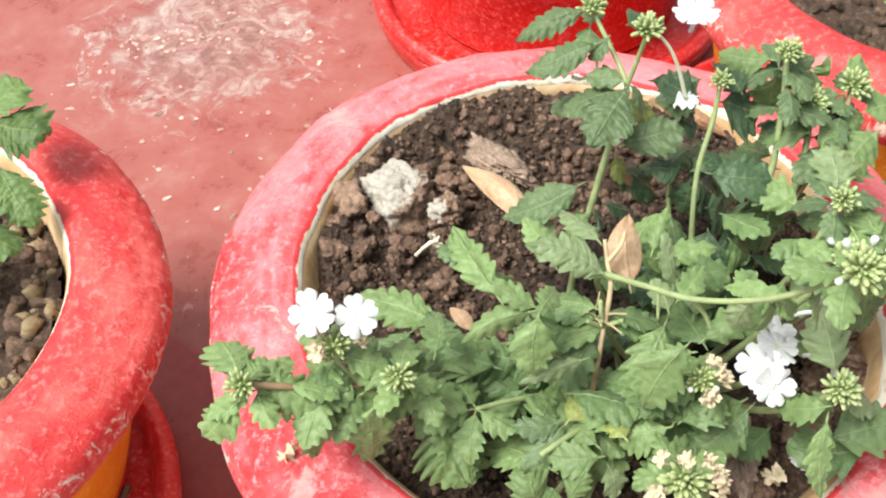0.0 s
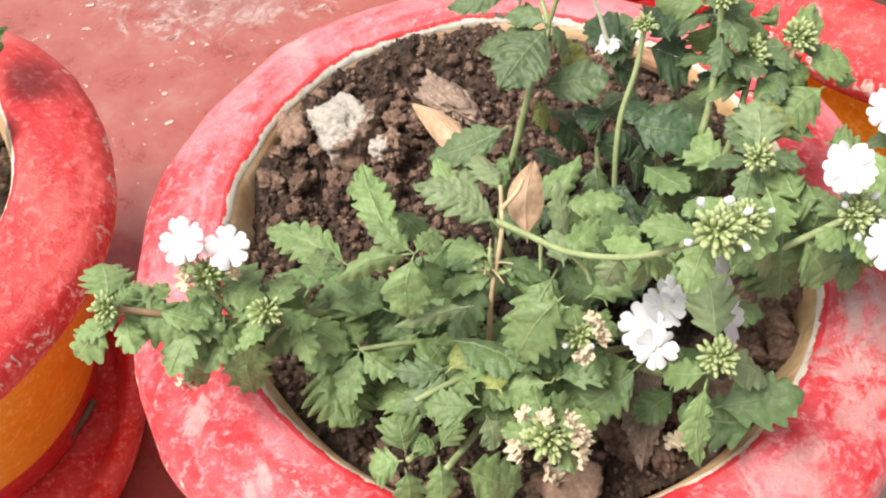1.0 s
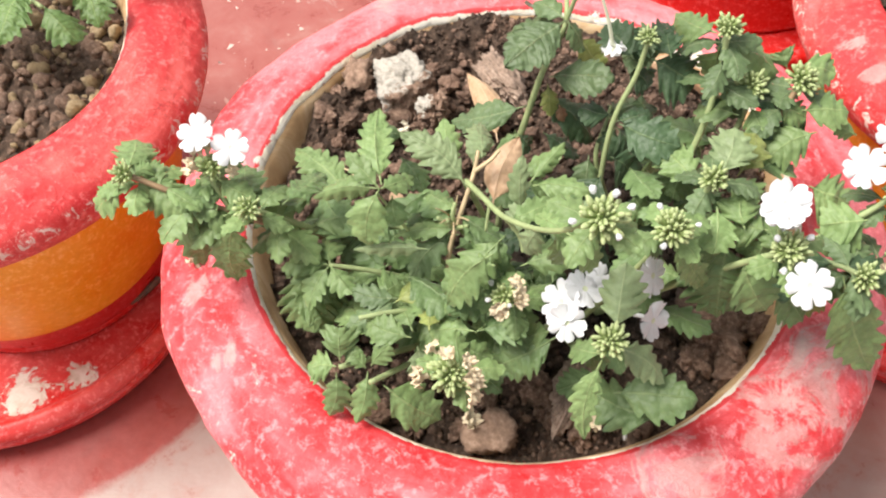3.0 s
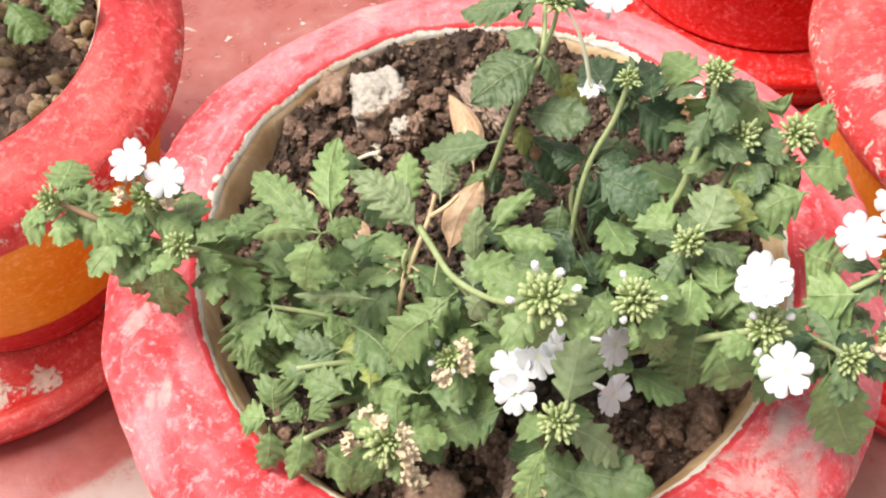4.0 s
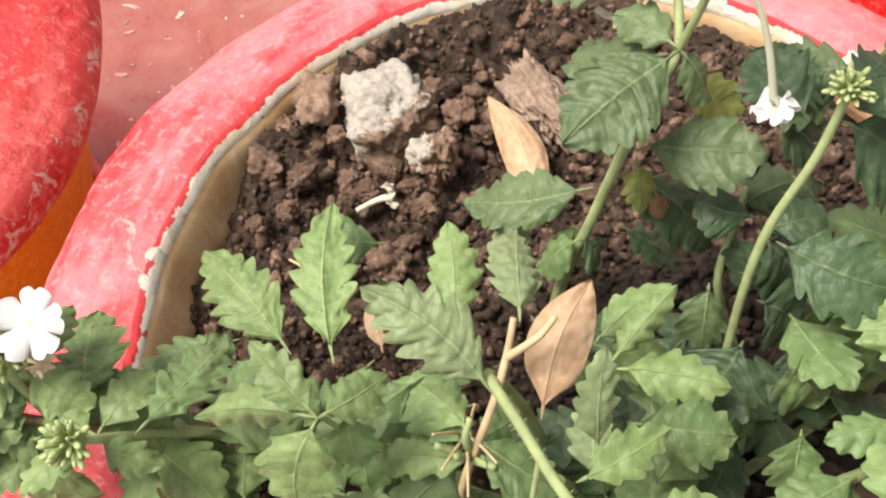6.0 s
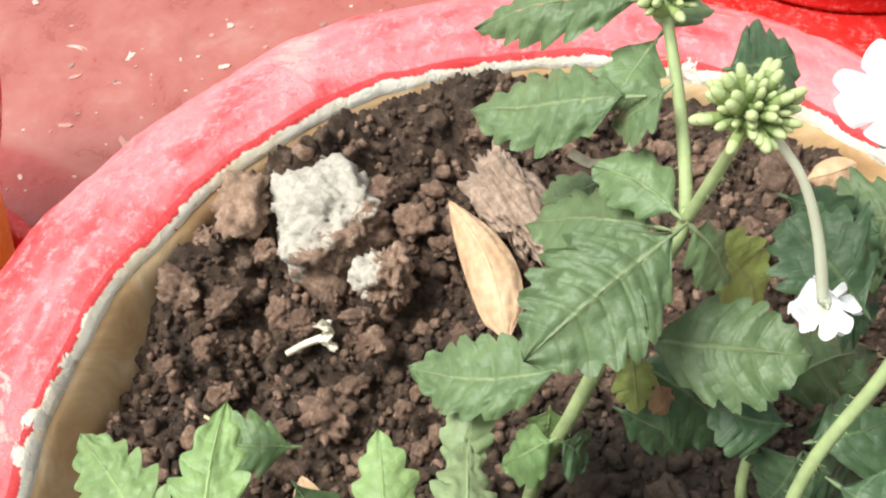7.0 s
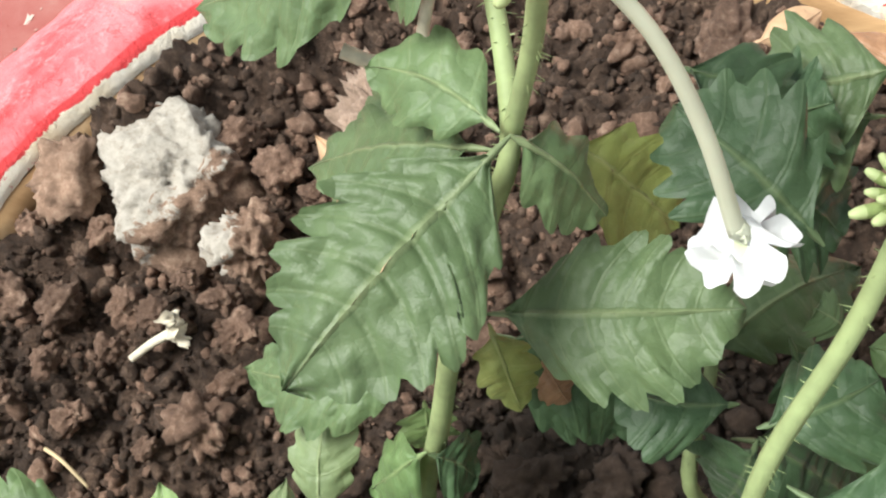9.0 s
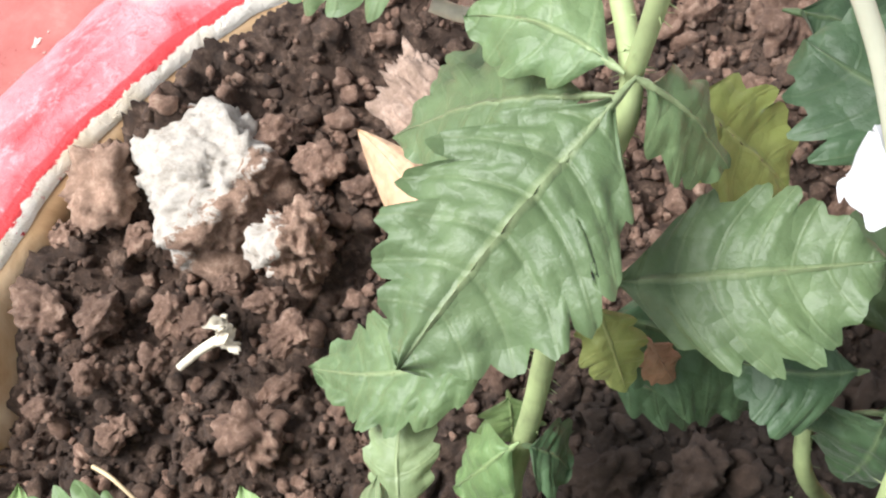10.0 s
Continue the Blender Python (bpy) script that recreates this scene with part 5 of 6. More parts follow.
leaf((0.0486, 0.1569, 0.2180), (0.0393, 0.1389, 0.2050), 0.0115, -10, 0.12, look="cool")
leaf((0.0512, 0.1563, 0.2210), (0.0291, 0.1504, 0.2160), 0.0090, 0, 0.12)
leaf((0.0672, 0.1547, 0.2280), (0.0568, 0.1291, 0.2120), 0.0155, -10, 0.12)
leaf((0.0589, 0.1558, 0.2220), (0.0725, 0.1458, 0.2100), 0.0120, 10, 0.12, look="dark")
leaf((0.0722, 0.1699, 0.2260), (0.0896, 0.1745, 0.2260), 0.0125, 10, 0.12, look="dark")
leaf((0.0749, 0.1466, 0.2260), (0.0951, 0.1579, 0.2320), 0.0120, 5, 0.12)
leaf((0.0678, 0.1543, 0.2350), (0.0790, 0.1679, 0.2360), 0.0085, 15, 0.12)
leaf((0.0041, 0.1500, 0.2000), (0.0105, 0.1203, 0.1900), 0.0165, -5, 0.12)
leaf((0.0011, 0.1482, 0.2020), (-0.0201, 0.1413, 0.2000), 0.0140, -10, 0.12, look="dark")
leaf((0.0045, 0.1492, 0.2000), (-0.0058, 0.1339, 0.1920), 0.0110, -10, 0.12)
leaf((0.0055, 0.1506, 0.2000), (0.0237, 0.1459, 0.1920), 0.0130, 10, 0.12, look="cool")
leaf((0.0383, 0.1341, 0.2050), (0.0213, 0.1313, 0.2050), 0.0100, -15, 0.12, look="cool")
leaf((0.0378, 0.1322, 0.2050), (0.0452, 0.1426, 0.2080), 0.0085, 0, 0.12, look="yellow", blunt=0.9)
leaf((0.0387, 0.1334, 0.2050), (0.0245, 0.1210, 0.1980), 0.0120, -10, 0.12, look="cool")
leaf((0.0687, 0.1285, 0.2120), (0.0826, 0.1347, 0.2160), 0.0150, 10, 0.12, look="dark")
leaf((0.0675, 0.1279, 0.2120), (0.0524, 0.1253, 0.2060), 0.0130, -10, 0.12)
leaf((0.0608, 0.2260, 0.2535), (0.0472, 0.2042, 0.2475), 0.0185, -12, 0.06, look="cool", blunt=0.8, seed=3042, fold=0.05, teeth=7)
leaf((0.0592, 0.2256, 0.2515), (0.0389, 0.2273, 0.2400), 0.0105, -10, 0.1, look="cool", blunt=0.8, teeth=7)
leaf((0.0600, 0.2258, 0.2540), (0.0472, 0.2312, 0.2520), 0.0085, -20, 0.12, look="cool", blunt=0.7)
leaf((0.0608, 0.2259, 0.2535), (0.0686, 0.2262, 0.2420), 0.0092, 15, 0.12, look="cool", blunt=0.6)
leaf((0.0625, 0.2347, 0.2400), (0.0744, 0.2334, 0.2280), 0.0135, 10, 0.04, look="yellow", blunt=0.5, fold=0.02)
leaf((0.0583, 0.2186, 0.2340), (0.0803, 0.2215, 0.2400), 0.0155, 12, 0.08, look="cool", blunt=0.8, teeth=7)
leaf((0.0505, 0.2197, 0.2160), (0.0215, 0.2168, 0.2000), 0.0155, -8, 0.08, look="cool", blunt=0.9, teeth=7)
leaf((0.0581, 0.2190, 0.2300), (0.0618, 0.2137, 0.2200), 0.0075, 10, 0.12, look="yellow", blunt=0.5)
# lower right leaves: shade painted in through the darkened deep copy
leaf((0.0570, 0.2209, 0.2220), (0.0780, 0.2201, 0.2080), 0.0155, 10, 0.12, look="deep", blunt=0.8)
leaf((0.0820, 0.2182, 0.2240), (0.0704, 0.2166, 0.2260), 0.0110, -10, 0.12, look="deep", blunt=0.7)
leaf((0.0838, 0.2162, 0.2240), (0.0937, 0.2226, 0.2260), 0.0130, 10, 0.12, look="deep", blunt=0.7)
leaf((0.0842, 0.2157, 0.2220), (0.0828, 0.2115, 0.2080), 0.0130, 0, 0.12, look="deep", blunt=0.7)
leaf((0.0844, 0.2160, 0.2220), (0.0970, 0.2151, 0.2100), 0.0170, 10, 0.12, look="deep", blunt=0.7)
leaf((0.0911, 0.2281, 0.2220), (0.0875, 0.2292, 0.2240), 0.0060, 0, 0.12, look="cool", blunt=0.7)
leaf((0.0378, 0.2004, 0.1980), (0.0361, 0.2143, 0.2060), 0.0085, 0, 0.1, look="pale", blunt=0.9, fold=0.2)
leaf((0.0513, 0.2094, 0.2120), (0.0426, 0.2049, 0.2020), 0.0105, -10, 0.12, look="dark", blunt=0.9)
leaf((0.0517, 0.2092, 0.2120), (0.0567, 0.2090, 0.2050), 0.0090, 10, 0.12, look="deep", blunt=0.9)
leaf((0.0911, 0.2482, 0.2300), (0.0781, 0.2417, 0.2280), 0.0160, -10, 0.12, look="cool", blunt=0.6)
leaf((0.0913, 0.2503, 0.2350), (0.0791, 0.2486, 0.2320), 0.0150, -10, 0.12, look="cool", blunt=0.6)
leaf((0.0518, 0.2362, 0.2620), (0.0279, 0.2363, 0.2500), 0.0135, -14, 0.1, look="cool", blunt=0.5, teeth=7)
leaf((0.0492, 0.2476, 0.2660), (0.0243, 0.2456, 0.2570), 0.0115, -15, 0.1, look="cool", blunt=0.5)
leaf((0.0475, 0.2414, 0.2360), (0.0382, 0.2383, 0.2300), 0.0080, -10, 0.12, look="cool", blunt=0.7)
leaf((0.0545, 0.2372, 0.2640), (0.0479, 0.2352, 0.2560), 0.0080, -10, 0.12, look="cool", blunt=0.6)
leaf((0.0594, 0.2394, 0.2660), (0.0669, 0.2456, 0.2650), 0.0120, 20, 0.12, look="deep", blunt=0.6)
leaf((0.0708, 0.2437, 0.2400), (0.0835, 0.2408, 0.2350), 0.0120, 10, 0.12, look="deep", blunt=0.6)
leaf((0.0627, 0.2192, 0.2215), (0.0660, 0.2166, 0.2165), 0.0042, 10, 0.2, look="brown", blunt=0.9)
leaf((0.0782, 0.2244, 0.2160), (0.0946, 0.2416, 0.2120), 0.0135, 10, 0.1, look="cool", blunt=0.4)
leaf((0.0775, 0.2285, 0.2140), (0.0663, 0.2283, 0.2080), 0.0100, -10, 0.1, look="cool", blunt=0.4)
leaf((0.0825, 0.2175, 0.2140), (0.1059, 0.2238, 0.2060), 0.0125, 10, 0.1, look="cool", blunt=0.4)
leaf((0.0779, 0.2088, 0.2120), (0.0806, 0.1977, 0.2040), 0.0110, -10, 0.1, look="cool", blunt=0.4)
leaf((0.0615, 0.1861, 0.2160), (0.0716, 0.2006, 0.2220), 0.0085, 10, 0.1, look="", blunt=0.4)
leaf((0.0615, 0.1861, 0.2160), (0.0801, 0.1895, 0.2100), 0.0095, 10, 0.1, look="", blunt=0.4)
leaf((0.0692, 0.1597, 0.2220), (0.0657, 0.1709, 0.2260), 0.0090, 10, 0.1, look="pale", blunt=0.4)
leaf((0.1056, 0.2143, 0.2140), (0.1066, 0.1969, 0.2060), 0.0110, -10, 0.1, look="cool", blunt=0.4)
leaf((0.0808, 0.1936, 0.2060), (0.0949, 0.1871, 0.1980), 0.0120, 10, 0.1, look="dark", blunt=0.4)
leaf((0.0574, 0.2205, 0.2040), (0.0725, 0.2228, 0.1940), 0.0095, 10, 0.1, look="deep", blunt=0.4)
leaf((0.0480, 0.2163, 0.2060), (0.0488, 0.2115, 0.2000), 0.0080, -10, 0.1, look="", blunt=0.4)
leaf((-0.0063, 0.1672, 0.2040), (-0.0234, 0.1445, 0.2000), 0.0120, -10, 0.1, look="dark", blunt=0.4)
leaf((0.0191, 0.1584, 0.2060), (-0.0068, 0.1479, 0.2060), 0.0058, -10, 0.1, look="pale", blunt=0.4)
leaf((0.1019, 0.1893, 0.2040), (0.1038, 0.1782, 0.1980), 0.0120, -10, 0.1, look="dark", blunt=0.4)
leaf((0.0252, 0.1589, 0.2040), (0.0309, 0.1495, 0.1960), 0.0120, 10, 0.1, look="dark", blunt=0.4)

# low filler leaves under the shoots, their shade put into the leaf colour
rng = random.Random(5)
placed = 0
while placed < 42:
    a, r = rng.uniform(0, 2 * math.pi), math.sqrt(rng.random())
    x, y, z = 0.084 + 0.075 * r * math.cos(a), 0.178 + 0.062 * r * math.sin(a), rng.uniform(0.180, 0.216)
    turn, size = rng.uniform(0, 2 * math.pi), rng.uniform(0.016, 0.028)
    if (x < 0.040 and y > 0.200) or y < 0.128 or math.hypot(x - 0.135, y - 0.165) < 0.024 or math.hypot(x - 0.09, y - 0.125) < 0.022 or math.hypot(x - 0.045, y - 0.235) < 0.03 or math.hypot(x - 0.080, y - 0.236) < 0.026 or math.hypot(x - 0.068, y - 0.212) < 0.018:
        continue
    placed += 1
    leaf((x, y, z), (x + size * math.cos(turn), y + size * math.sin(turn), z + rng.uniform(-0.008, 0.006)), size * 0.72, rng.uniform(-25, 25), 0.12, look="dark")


# ---- flower heads ----
def bud_mesh():
    prof = [(0.0, 0.0), (0.00036, 0.0005), (0.00062, 0.0020), (0.00078, 0.0036), (0.00078, 0.0048), (0.00066, 0.0058), (0.00040, 0.0065), (0.0, 0.0067)]
    verts, faces, index = [], [], []
    n = 7
    for r, z in prof:
        for k in range(n):
            a = 2 * math.pi * k / n
            verts.append((r * math.cos(a), r * math.sin(a), z))
    for i in range(len(prof) - 1):
        for k in range(n):
            faces.append((i * n + k, i * n + (k + 1) % n, (i + 1) * n + (k + 1) % n, (i + 1) * n + k))
            index.append(1 if i >= 4 else 0)
    me = bpy.data.meshes.new("bud")
    me.from_pydata(verts, [], faces)
    me.materials.append(BUD)
    me.materials.append(BUD_TIP)
    me.polygons.foreach_set("material_index", index)
    me.polygons.foreach_set("use_smooth", [True] * len(me.polygons))
    return me


def floret_mesh(seed, radius=0.0072, tube=0.009, mats=None, crumple=0.0, cup=0.0):
    """Five notched petals round a small throat, on a thin tube; it faces z."""
    rng = random.Random(seed)
    verts, faces, index = [], [], []
    n, rings = 100, (0.13, 0.22, 0.40, 0.60, 0.80, 0.93, 1.0)
    lift = [cup + rng.uniform(-0.10, 0.22) for _ in range(5)]
    size = [rng.uniform(0.93, 1.07) for _ in range(5)]
    for q in rings:
        for k in range(n):
            a = 2 * math.pi * k / n
            p = int(a / (2 * math.pi / 5)) % 5
            f = (a / (2 * math.pi / 5)) % 1.0 - 0.5
            edge = 0.46 + 0.54 * max(0.0, math.cos(math.pi * f)) ** 0.20
            edge -= 0.13 * math.exp(-(f / 0.07) ** 2)
            reach = radius * size[p] * q * (1 + (edge - 1) * q ** 1.5)
            z = radius * (0.10 - 0.10 * (1 - q) + lift[p] * q * q * math.cos(math.pi * f) - 0.22 * q * q * (2 * f) ** 2 - 0.05 * q * math.exp(-(f / 0.09) ** 2))
            z += crumple * radius * noise.noise(Vector((math.cos(a) * 2 * q, math.sin(a) * 2 * q, seed)))
            verts.append((reach * math.cos(a), reach * math.sin(a), z))
    for i in range(len(rings) - 1):
        for k in range(n):
            faces.append((i * n + k, i * n + (k + 1) % n, (i + 1) * n + (k + 1) % n, (i + 1) * n + k))
            index.append(0)
    start = len(verts)
    verts.append((0, 0, -radius * 0.02))
    for k in range(n):
        faces.append((start, (k + 1) % n, k))
        index.append(1)
    v, f = tube_data([(0, 0, -0.0009), (0.0003, 0, -tube * 0.5), (0, 0, -tube)], 0.0009, 0.0007, 7)
    start = len(verts)
    verts.extend(v)
    faces.extend(tuple(start + k for k in x) for x in f)
    index.extend([2] * len(f))
    me = bpy.data.meshes.new("floret")
    me.from_pydata(verts, [], faces)
    for m in mats or (PETAL, EYE_GREEN, PETAL):
        me.materials.append(m)
    me.polygons.foreach_set("material_index", index)
    me.polygons.foreach_set("use_smooth", [True] * len(me.polygons))
    return me


BUD_MESH = bud_mesh()
FLORETS = [floret_mesh(k) for k in range(5)]
KNOB = lump_mesh("swelling_bud", (0.0008, 0.0008, 0.0011), 4.0, PETAL, 0.2, 2)
NODDING = floret_mesh(9, 0.0043, 0.002, (PETAL, EYE_GREEN, TUBE), 0.65, 0.0)
LONG_WILTED = floret_mesh(25, 0.0036, 0.0095, (CREAM, CREAM, CREAM), 0.9)
WILTED = [floret_mesh(20 + k, 0.0040, 0.004, (WITHERED, WITHERED, WITHERED), 0.9) for k in range(3)]


def facing(at, way, spin=0.0):
    return Matrix.Translation(at) @ Vector(way).to_track_quat("Z", "Y").to_matrix().to_4x4() @ Matrix.Rotation(spin, 4, "Z")


def flower_head(at, way, buds, size, seed, label="", spread=1.35, wilted=0, knobs=0, bracts=4):
    """A domed head of buds at the end of a shoot; at: the middle of the dome, way: where it faces."""
    rng = random.Random(seed)
    bm = bmesh.new()
    bmesh.ops.create_icosphere(bm, subdivisions=2, radius=0.0025 * size)
    head = part("flower_head", bm, BUD, plant, label)
    m = facing(at, way)
    child(head, m)
    buds = int(buds * 2.0)
    if bracts:
        first = rng.uniform(0, 6.28)
        for i in range(bracts):
            a = first + i * 6.28 / bracts + rng.uniform(-0.35, 0.35)
            base = Vector(at) - Vector(way).normalized() * 0.0065
            reach = rng.uniform(0.012, 0.016)
            # bracts at the back use the cool copy, its shade in the colour
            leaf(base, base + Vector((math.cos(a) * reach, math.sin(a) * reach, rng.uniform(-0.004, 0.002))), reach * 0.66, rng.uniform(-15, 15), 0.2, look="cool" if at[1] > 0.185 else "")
    for i in range(buds):
        t = (i + 0.5) / buds
        tilt, turn = spread * math.sqrt(t) + rng.uniform(-0.1, 0.1), i * 2.39996 + rng.uniform(-0.25, 0.25)
        d = Vector((math.sin(tilt) * math.cos(turn), math.sin(tilt) * math.sin(turn), math.cos(tilt)))
        b = new("bud", BUD_MESH)
        b.parent = head
        s = 0.80 * size * rng.uniform(0.6, 1.12)
        b.matrix_local = facing(d * 0.0012 * size, d) @ Matrix.Diagonal((s * 1.05, s * 1.05, s * 0.92, 1))
    for i in range(wilted):
        tilt, turn = rng.uniform(0.8, 1.6), rng.uniform(0, 6.28)
        d = Vector((math.sin(tilt) * math.cos(turn), math.sin(tilt) * math.sin(turn), math.cos(tilt)))
        w = new("withered_floret", WILTED[i % 3])
        w.parent = head
        w.matrix_local = facing(d * 0.0085 * size, d) @ Matrix.Scale(rng.uniform(0.6, 0.9), 4)
    for i in range(knobs):
        tilt, turn = rng.uniform(0.7, 1.5), i * 6.28 / knobs + rng.uniform(-0.5, 0.5)
        d = Vector((math.sin(tilt) * math.cos(turn), math.sin(tilt) * math.sin(turn), math.cos(tilt)))
        k = new("swelling_bud", KNOB)
        k.parent = head
        k.matrix_local = facing(d * 0.0070 * size, d) @ Matrix.Scale(rng.uniform(0.8, 1.2), 4)
    return head


def open_floret(head, at, way, spin=0.0, scale=1.0, kind=0):
    """An open white flower of a head, at a place of its own."""
    ob = new("floret", FLORETS[kind % 5])
    ob.parent = head
    bpy.context.view_layer.update()
    ob.matrix_local = head.matrix_world.inverted() @ facing(at, way, spin) @ Matrix.Scale(scale, 4)
    ob["label"] = "open white five-petalled floret"
    return ob


HEADS = [
    flower_head((-0.0496, 0.1255, 0.238), (-0.35, -0.35, 0.85), 16, 0.85, 1),
    flower_head((-0.0093, 0.1314, 0.233), (0.0, -0.5, 0.85), 14, 0.85, 2),
    flower_head((-0.0269, 0.1392, 0.236), (0.0, -0.2, 1.0), 16, 0.9, 3, wilted=5),
    flower_head((0.0998, 0.1319, 0.279), (0.1, -0.35, 0.9), 30, 1.1, 4, knobs=5),
    flower_head((0.1147, 0.1610, 0.246), (0.1, -0.4, 0.9), 28, 1.05, 5, knobs=3),
    flower_head((0.0674, 0.1098, 0.216), (-0.1, -0.7, 0.6), 30, 1.2, 6, "spent head with browned florets", wilted=9),
    flower_head((0.0743, 0.1358, 0.224), (-0.2, -0.4, 0.9), 18, 0.9, 7, wilted=4, knobs=4),
    flower_head((0.1083, 0.1278, 0.232), (0.0, -0.35, 0.95), 30, 1.0, 8, bracts=0),
    flower_head((0.0885, 0.2240, 0.256), (0.0, -0.3, 0.95), 18, 0.75, 9, bracts=0),
    flower_head((0.1110, 0.2349, 0.258), (0.15, -0.1, 0.95), 22, 0.95, 10),
    flower_head((0.1233, 0.2329, 0.239), (0.0, -0.4, 0.9), 26, 1.05, 11),
    flower_head((0.1374, 0.2377, 0.242), (0.1, -0.4, 0.9), 26, 1.05, 12),
    flower_head((0.1212, 0.1872, 0.242), (0.0, -0.5, 0.85), 24, 0.95, 13),
    flower_head((0.1475, 0.1746, 0.235), (0.1, -0.3, 0.95), 28, 1.05, 14, knobs=6),
    flower_head((0.1743, 0.2140, 0.228), (0.2, -0.3, 0.9), 22, 1.0, 15, knobs=3),
    flower_head((0.1808, 0.1998, 0.214), (0.5, -0.4, 0.7), 20, 1.0, 16, "fading head with withered florets", wilted=8),
    flower_head((0.1722, 0.1860, 0.219), (0.3, -0.5, 0.8), 20, 0.95, 17),
    flower_head((0.0637, 0.2278, 0.273), (0.05, -0.15, 1.0), 24, 1.0, 18, bracts=0),
    flower_head((0.0500, 0.2500, 0.264), (0.0, 0.0, 1.0), 18, 0.95, 19, bracts=2),
    flower_head((0.0933, 0.1395, 0.222), (0.1, -0.4, 0.9), 8, 0.8, 20, bracts=0),
]
open_floret(HEADS[2], (-0.0324, 0.1431, 0.246), (-0.1, -0.35, 0.95), 0.3, 0.93, 0)
open_floret(HEADS[2], (-0.0204, 0.1436, 0.244), (0.15, -0.45, 0.85), 0.9, 0.88, 1)
open_floret(HEADS[13], (0.1421, 0.1783, 0.250), (0.0, -0.4, 0.95), 0.2, 1.0, 2)
open_floret(HEADS[13], (0.1424, 0.1785, 0.2488), (0.0, -0.4, 0.95), 0.85, 1.02, 3)
open_floret(HEADS[13], (0.1557, 0.1652, 0.234), (0.1, -0.5, 0.9), 0.0, 0.98, 4)
open_floret(HEADS[14], (0.1633, 0.2150, 0.235), (-0.1, -0.5, 0.9), 0.5, 1.0, 0)
open_floret(HEADS[14], (0.1701, 0.2264, 0.240), (0.0, -0.4, 0.9), 0.1, 1.0, 1)
open_floret(HEADS[14], (0.1815, 0.2280, 0.236), (0.3, -0.4, 0.9), 0.7, 1.0, 2)
open_floret(HEADS[17], (0.0776, 0.2300, 0.2785), (0.0, -0.15, 1.0), 0.25, 1.0, 3)
nodding = open_floret(HEADS[17], (0.0784, 0.2216, 0.2505), (0.32, -0.22, -0.92), 0.1, 1.0, 4)
nodding.data = NODDING
open_floret(HEADS[19], (0.0905, 0.1390, 0.226), (-0.3, -0.5, 0.8), 0.2, 0.95, 0)
open_floret(HEADS[19], (0.0960, 0.1440, 0.229), (0.2, -0.1, 0.95), 0.8, 0.9, 1)
open_floret(HEADS[19], (0.0940, 0.1340, 0.224), (0.1, -0.7, 0.7), 0.4, 0.85, 2)
open_floret(HEADS[19], (0.0985, 0.1500, 0.228), (0.4, 0.2, 0.8), 0.3, 0.8, 3)
open_floret(HEADS[7], (0.1129, 0.1586, 0.225), (0.85, -0.2, 0.5), 0.4, 0.95, 4)
open_floret(HEADS[7], (0.1169, 0.1497, 0.215), (0.85, -0.3, 0.45), 0.0, 0.95, 0)

# ---- dry leaves and fallen flowers on the soil ----
def fallen_leaf(base, tip, width, roll, arch, label, fold=0.1, look="dry"):
    ob = leaf(base, tip, width, roll, arch, look=look, name="dry_leaf", teeth=1, fat=1.0, fold=fold)
    ob.parent = None
    ob.matrix_world = place_leaf(base, tip, roll)
    return tagged(ob, label, "leaf", "dry fallen leaves")


fallen_leaf((0.0349, 0.2334, 0.1760), (0.0072, 0.2655, 0.1800), 0.0120, -14, 0.10, "dry tan curled leaf lying on the soil", 0.30)
fallen_leaf((0.0584, 0.1659, 0.2240), (0.0589, 0.1894, 0.2340), 0.0108, 5, 0.12, "dry tan leaf caught between the stems", 0.2)

fallen_leaf((0.0885, 0.2990, 0.1800), (0.1180, 0.2815, 0.1775), 0.0075, 35, 0.06, "narrow brown curled dead leaf on the soil", 0.5, "brown")
fallen_leaf((0.0790, 0.2935, 0.1800), (0.0890, 0.2990, 0.1840), 0.0070, 20, 0.25, "small pinkish dry curled leaf by the pot wall", 0.4)
fallen_leaf((0.0120, 0.1880, 0.1700), (0.0035, 0.1990, 0.1720), 0.0060, 0, 0.20, "brown dry leaf scrap on the soil")
v, f = tube_data([(-0.0216, 0.2035, 0.1690), (-0.0170, 0.2022, 0.1700), (-0.0120, 0.1995, 0.1680)], 0.0004, 0.0003, 6)
tagged(from_lists("rootlet", v, f, DRY_STEM), "thin reddish dry rootlet on the soil", "root")


def fallen_flower(at, way, spin, scale, kind, label, wilted=False):
    ob = new("fallen_flower", (WILTED if wilted else FLORETS)[kind])
    ob.matrix_world = facing(at, way, spin) @ Matrix.Scale(scale, 4)
    return tagged(ob, label, "flower", "fallen flowers")


fallen_flower((-0.0024, 0.2258, 0.1775), (0.78, 0.61, 0.30), 0.3, 1.0, 0, "withered cream flower lying on the soil", True).data = LONG_WILTED
fallen_flower((0.1176, 0.1353, 0.1780), (-0.2, 0.5, 0.85), 0.3, 1.0, 1, "fallen white flower on the soil")
fallen_flower((0.1075, 0.1330, 0.1700), (-0.5, 0.3, 0.8), 1.3, 1.0, 1, "withered white flower on the soil", True)
fallen_flower((0.0700, 0.1175, 0.1740), (0.5, 0.3, 0.8), 0.3, 1.0, 2, "browned flower on the soil", True)
fallen_flower((-0.0477, 0.1364, 0.1790), (-0.5, 0.3, 0.5), 0.3, 0.9, 1, "small white withered flower on the red lip", True)

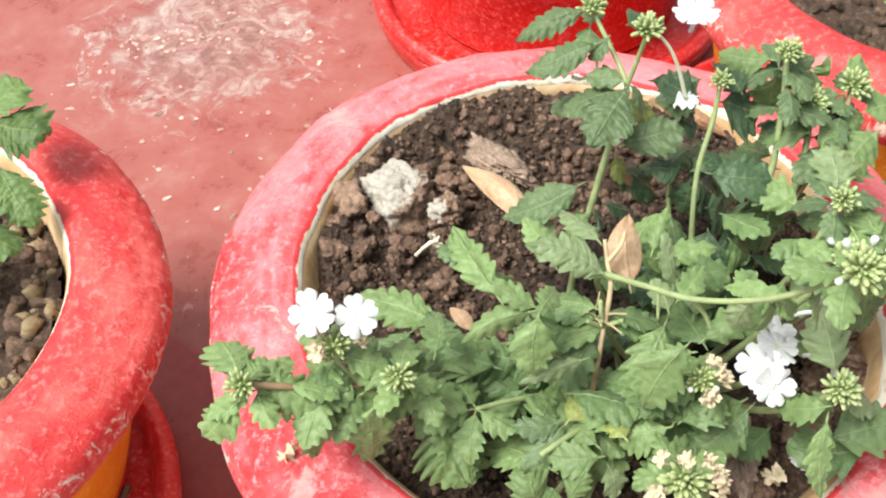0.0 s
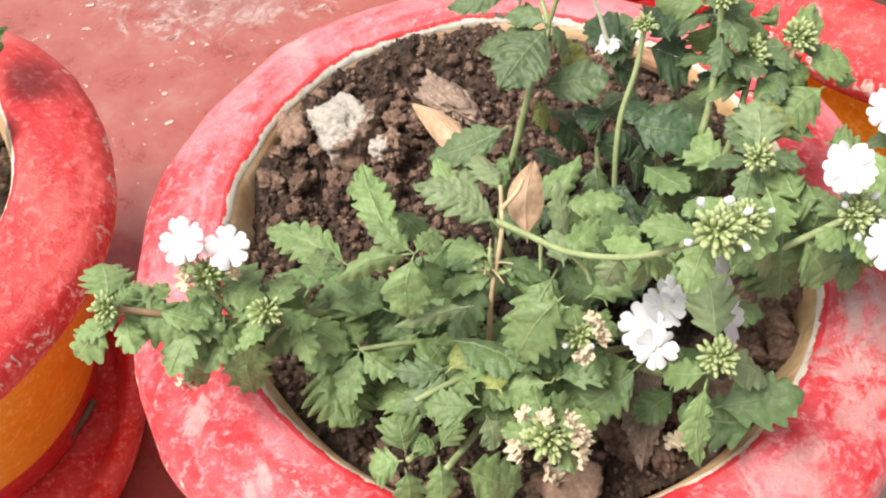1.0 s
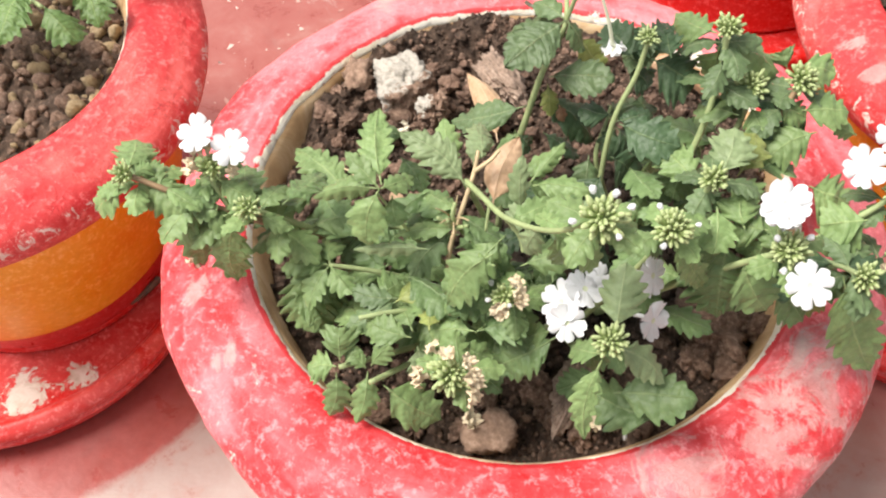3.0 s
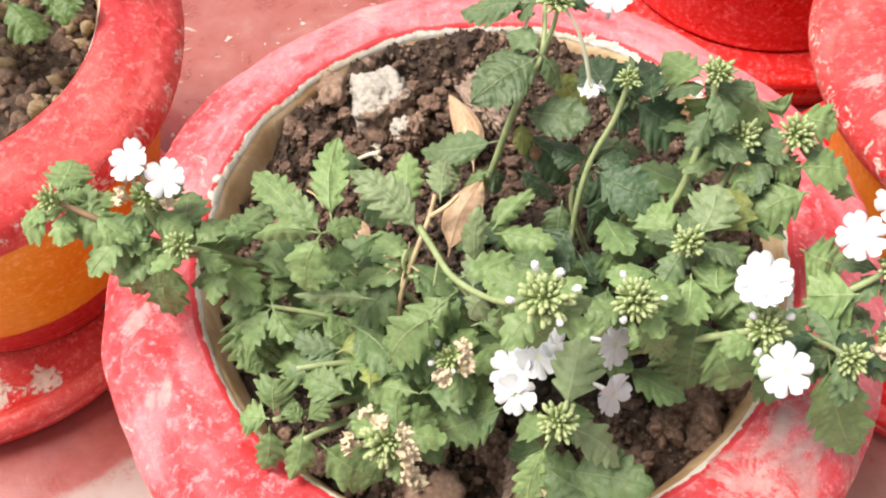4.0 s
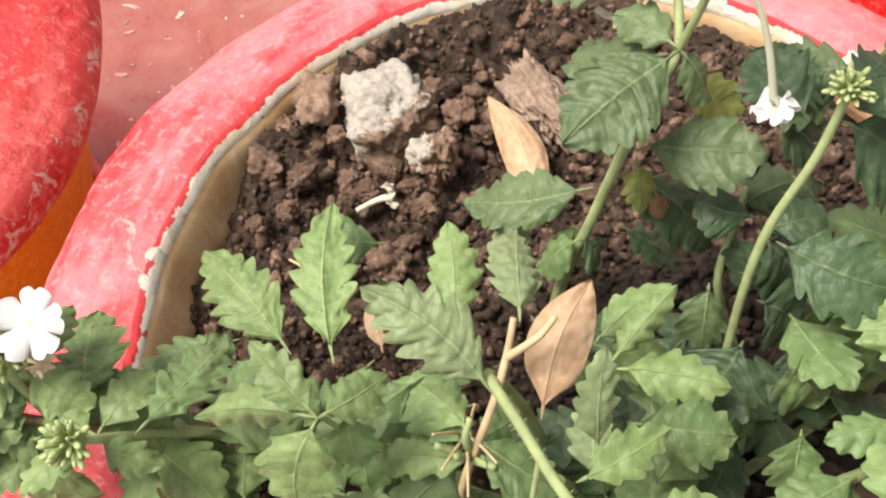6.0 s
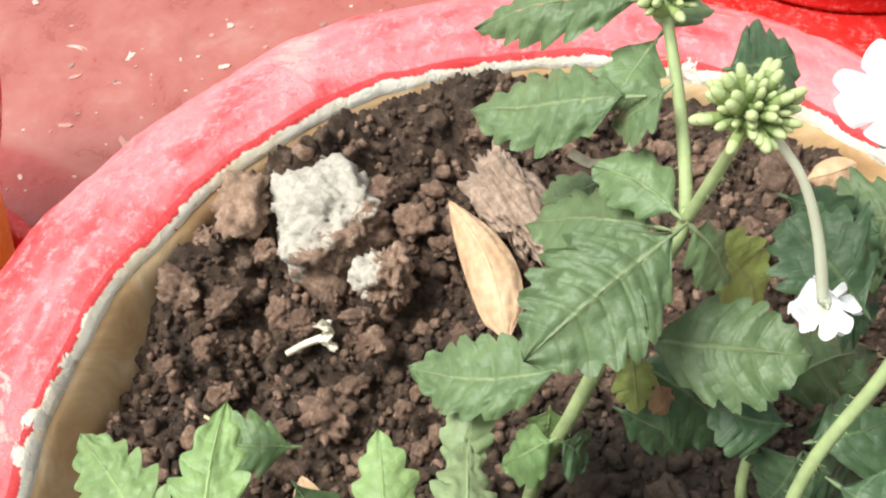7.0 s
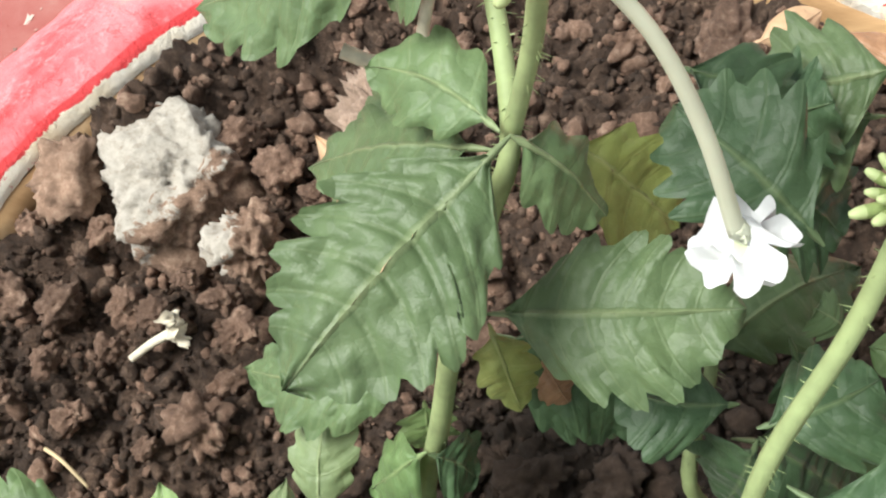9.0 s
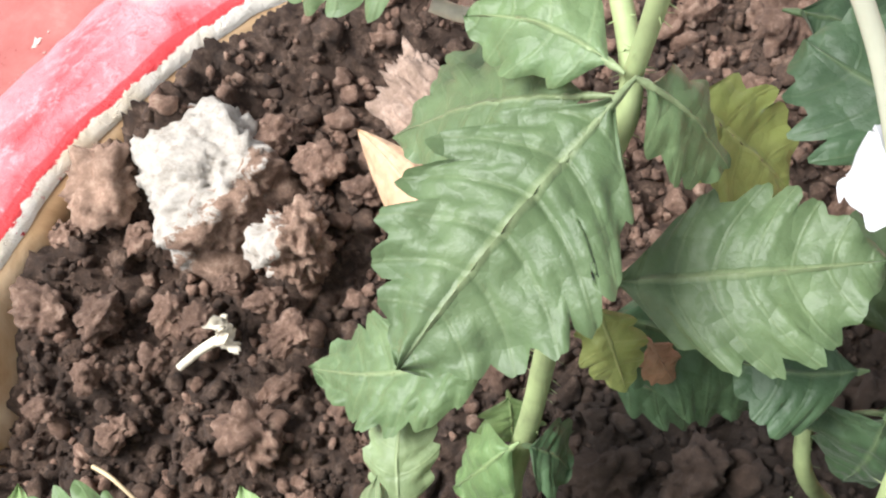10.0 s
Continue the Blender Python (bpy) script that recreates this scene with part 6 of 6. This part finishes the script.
# ---- neighbouring plants and litter ----
def flake_material():
    m, n, l, b = material("pale_paint_flake")
    geo = n.new("ShaderNodeNewGeometry")
    l.new(ramp(n, l, geo.outputs["Random Per Island"], [(0.0, (0.20, 0.13, 0.11)), (0.2, (0.40, 0.20, 0.17)), (0.55, (0.44, 0.25, 0.215)), (1.0, (0.60, 0.45, 0.40))]), b.inputs["Base Color"])
    b.inputs["Roughness"].default_value = 0.7
    return m


FLAKE = flake_material()


def paint_flakes():
    """Curled chips of paint and grit lying about on the floor."""
    rng = random.Random(12)
    verts, faces = [], []
    for number in range(440):
        x, y = rng.uniform(-0.42, 0.35), rng.uniform(-0.1, 0.75)
        if number >= 300:
            x, y = rng.uniform(-0.26, 0.0), rng.uniform(0.30, 0.52)
        elif rng.random() < 0.62:
            x = rng.gauss(-0.19, 0.065)
            y = 0.585 - 6.0 * (x + 0.17) ** 2 + rng.gauss(0.0, 0.018)
        r, start, n = rng.choice((0.0006, 0.0008, 0.0010, 0.0013, 0.0019)), len(verts), 7
        turn, long = rng.uniform(0, 6.28), rng.uniform(1.0, 2.2)
        ground = 0.0006 * noise.noise(Vector((x * 9, y * 9, 0)))
        for z in (ground, ground + 0.0003 + r * 0.08):
            for k in range(n):
                a, q = 2 * math.pi * k / n, r * rng.uniform(0.35, 1.25)
                u, w = q * long * math.cos(a), q * math.sin(a)
                verts.append((x + u * math.cos(turn) - w * math.sin(turn), y + u * math.sin(turn) + w * math.cos(turn), z))
        faces.append(tuple(start + n + k for k in range(n)))
        faces.extend((start + k, start + (k + 1) % n, start + n + (k + 1) % n, start + n + k) for k in range(n))
    tagged(from_lists("paint_flakes", verts, faces, FLAKE, smooth=False), "pale paint flakes and grit on the floor", "litter", kind="stuff")


paint_flakes()

young = tagged(new("young_plant"), "young plant with broad toothed green leaves in the orange pot", "plant")
young.location = (-0.215, 0.235, 0.158)
bpy.context.view_layer.update()


def young_leaf(base, tip, width, roll=0):
    return leaf(base, tip, width, roll, 0.15, look="broad", parent=young, fat=1.2)


young_leaf((-0.1788, 0.2678, 0.198), (-0.1515, 0.2600, 0.203), 0.030)
young_leaf((-0.1788, 0.2678, 0.200), (-0.1660, 0.2830, 0.210), 0.022)
young_leaf((-0.1695, 0.2496, 0.195), (-0.1520, 0.2268, 0.185), 0.020)
young_leaf((-0.1760, 0.2230, 0.192), (-0.1537, 0.2153, 0.185), 0.020)
young_leaf((-0.1900, 0.2300, 0.195), (-0.1850, 0.1990, 0.187), 0.026)
young_leaf((-0.2000, 0.2350, 0.195), (-0.2100, 0.2050, 0.190), 0.026)
young_leaf((-0.1950, 0.2450, 0.198), (-0.2200, 0.2600, 0.200), 0.026)
stem(young, [(0, 0, -0.005), (0.012, 0.006, 0.020), (0.030, 0.025, 0.040)], 0.0018, 0.0012)
stem(young, [(0.004, 0.002, 0.005), (0.020, -0.004, 0.025), (0.038, -0.012, 0.033)], 0.0014, 0.0010)


def twig():
    v, f = tube_data([(-0.156, 0.200, 0.0200), (-0.160, 0.185, 0.0195), (-0.168, 0.172, 0.0190), (-0.174, 0.160, 0.0185)], 0.0022, 0.0010, 7)
    tube_data([(-0.164, 0.178, 0.0200), (-0.169, 0.181, 0.0230)], 0.0008, 0.0005, 6, v, f)
    return tagged(from_lists("twig", v, f, TWIG), "short dark dead twig lying in the red saucer", "twig")


twig()

other = tagged(new("small_plant"), "small green plant in the back pot", "plant")
other.location = (0.235, 0.375, 0.160)
bpy.context.view_layer.update()
leaf((0.235, 0.375, 0.180), (0.200, 0.345, 0.192), 0.022, 0, 0.15, parent=other)
leaf((0.235, 0.375, 0.180), (0.262, 0.350, 0.190), 0.020, 0, 0.15, parent=other)
s = stem(other, [(0, 0, -0.01), (0, 0, 0.01), (0, 0, 0.022)], 0.0015, 0.001)
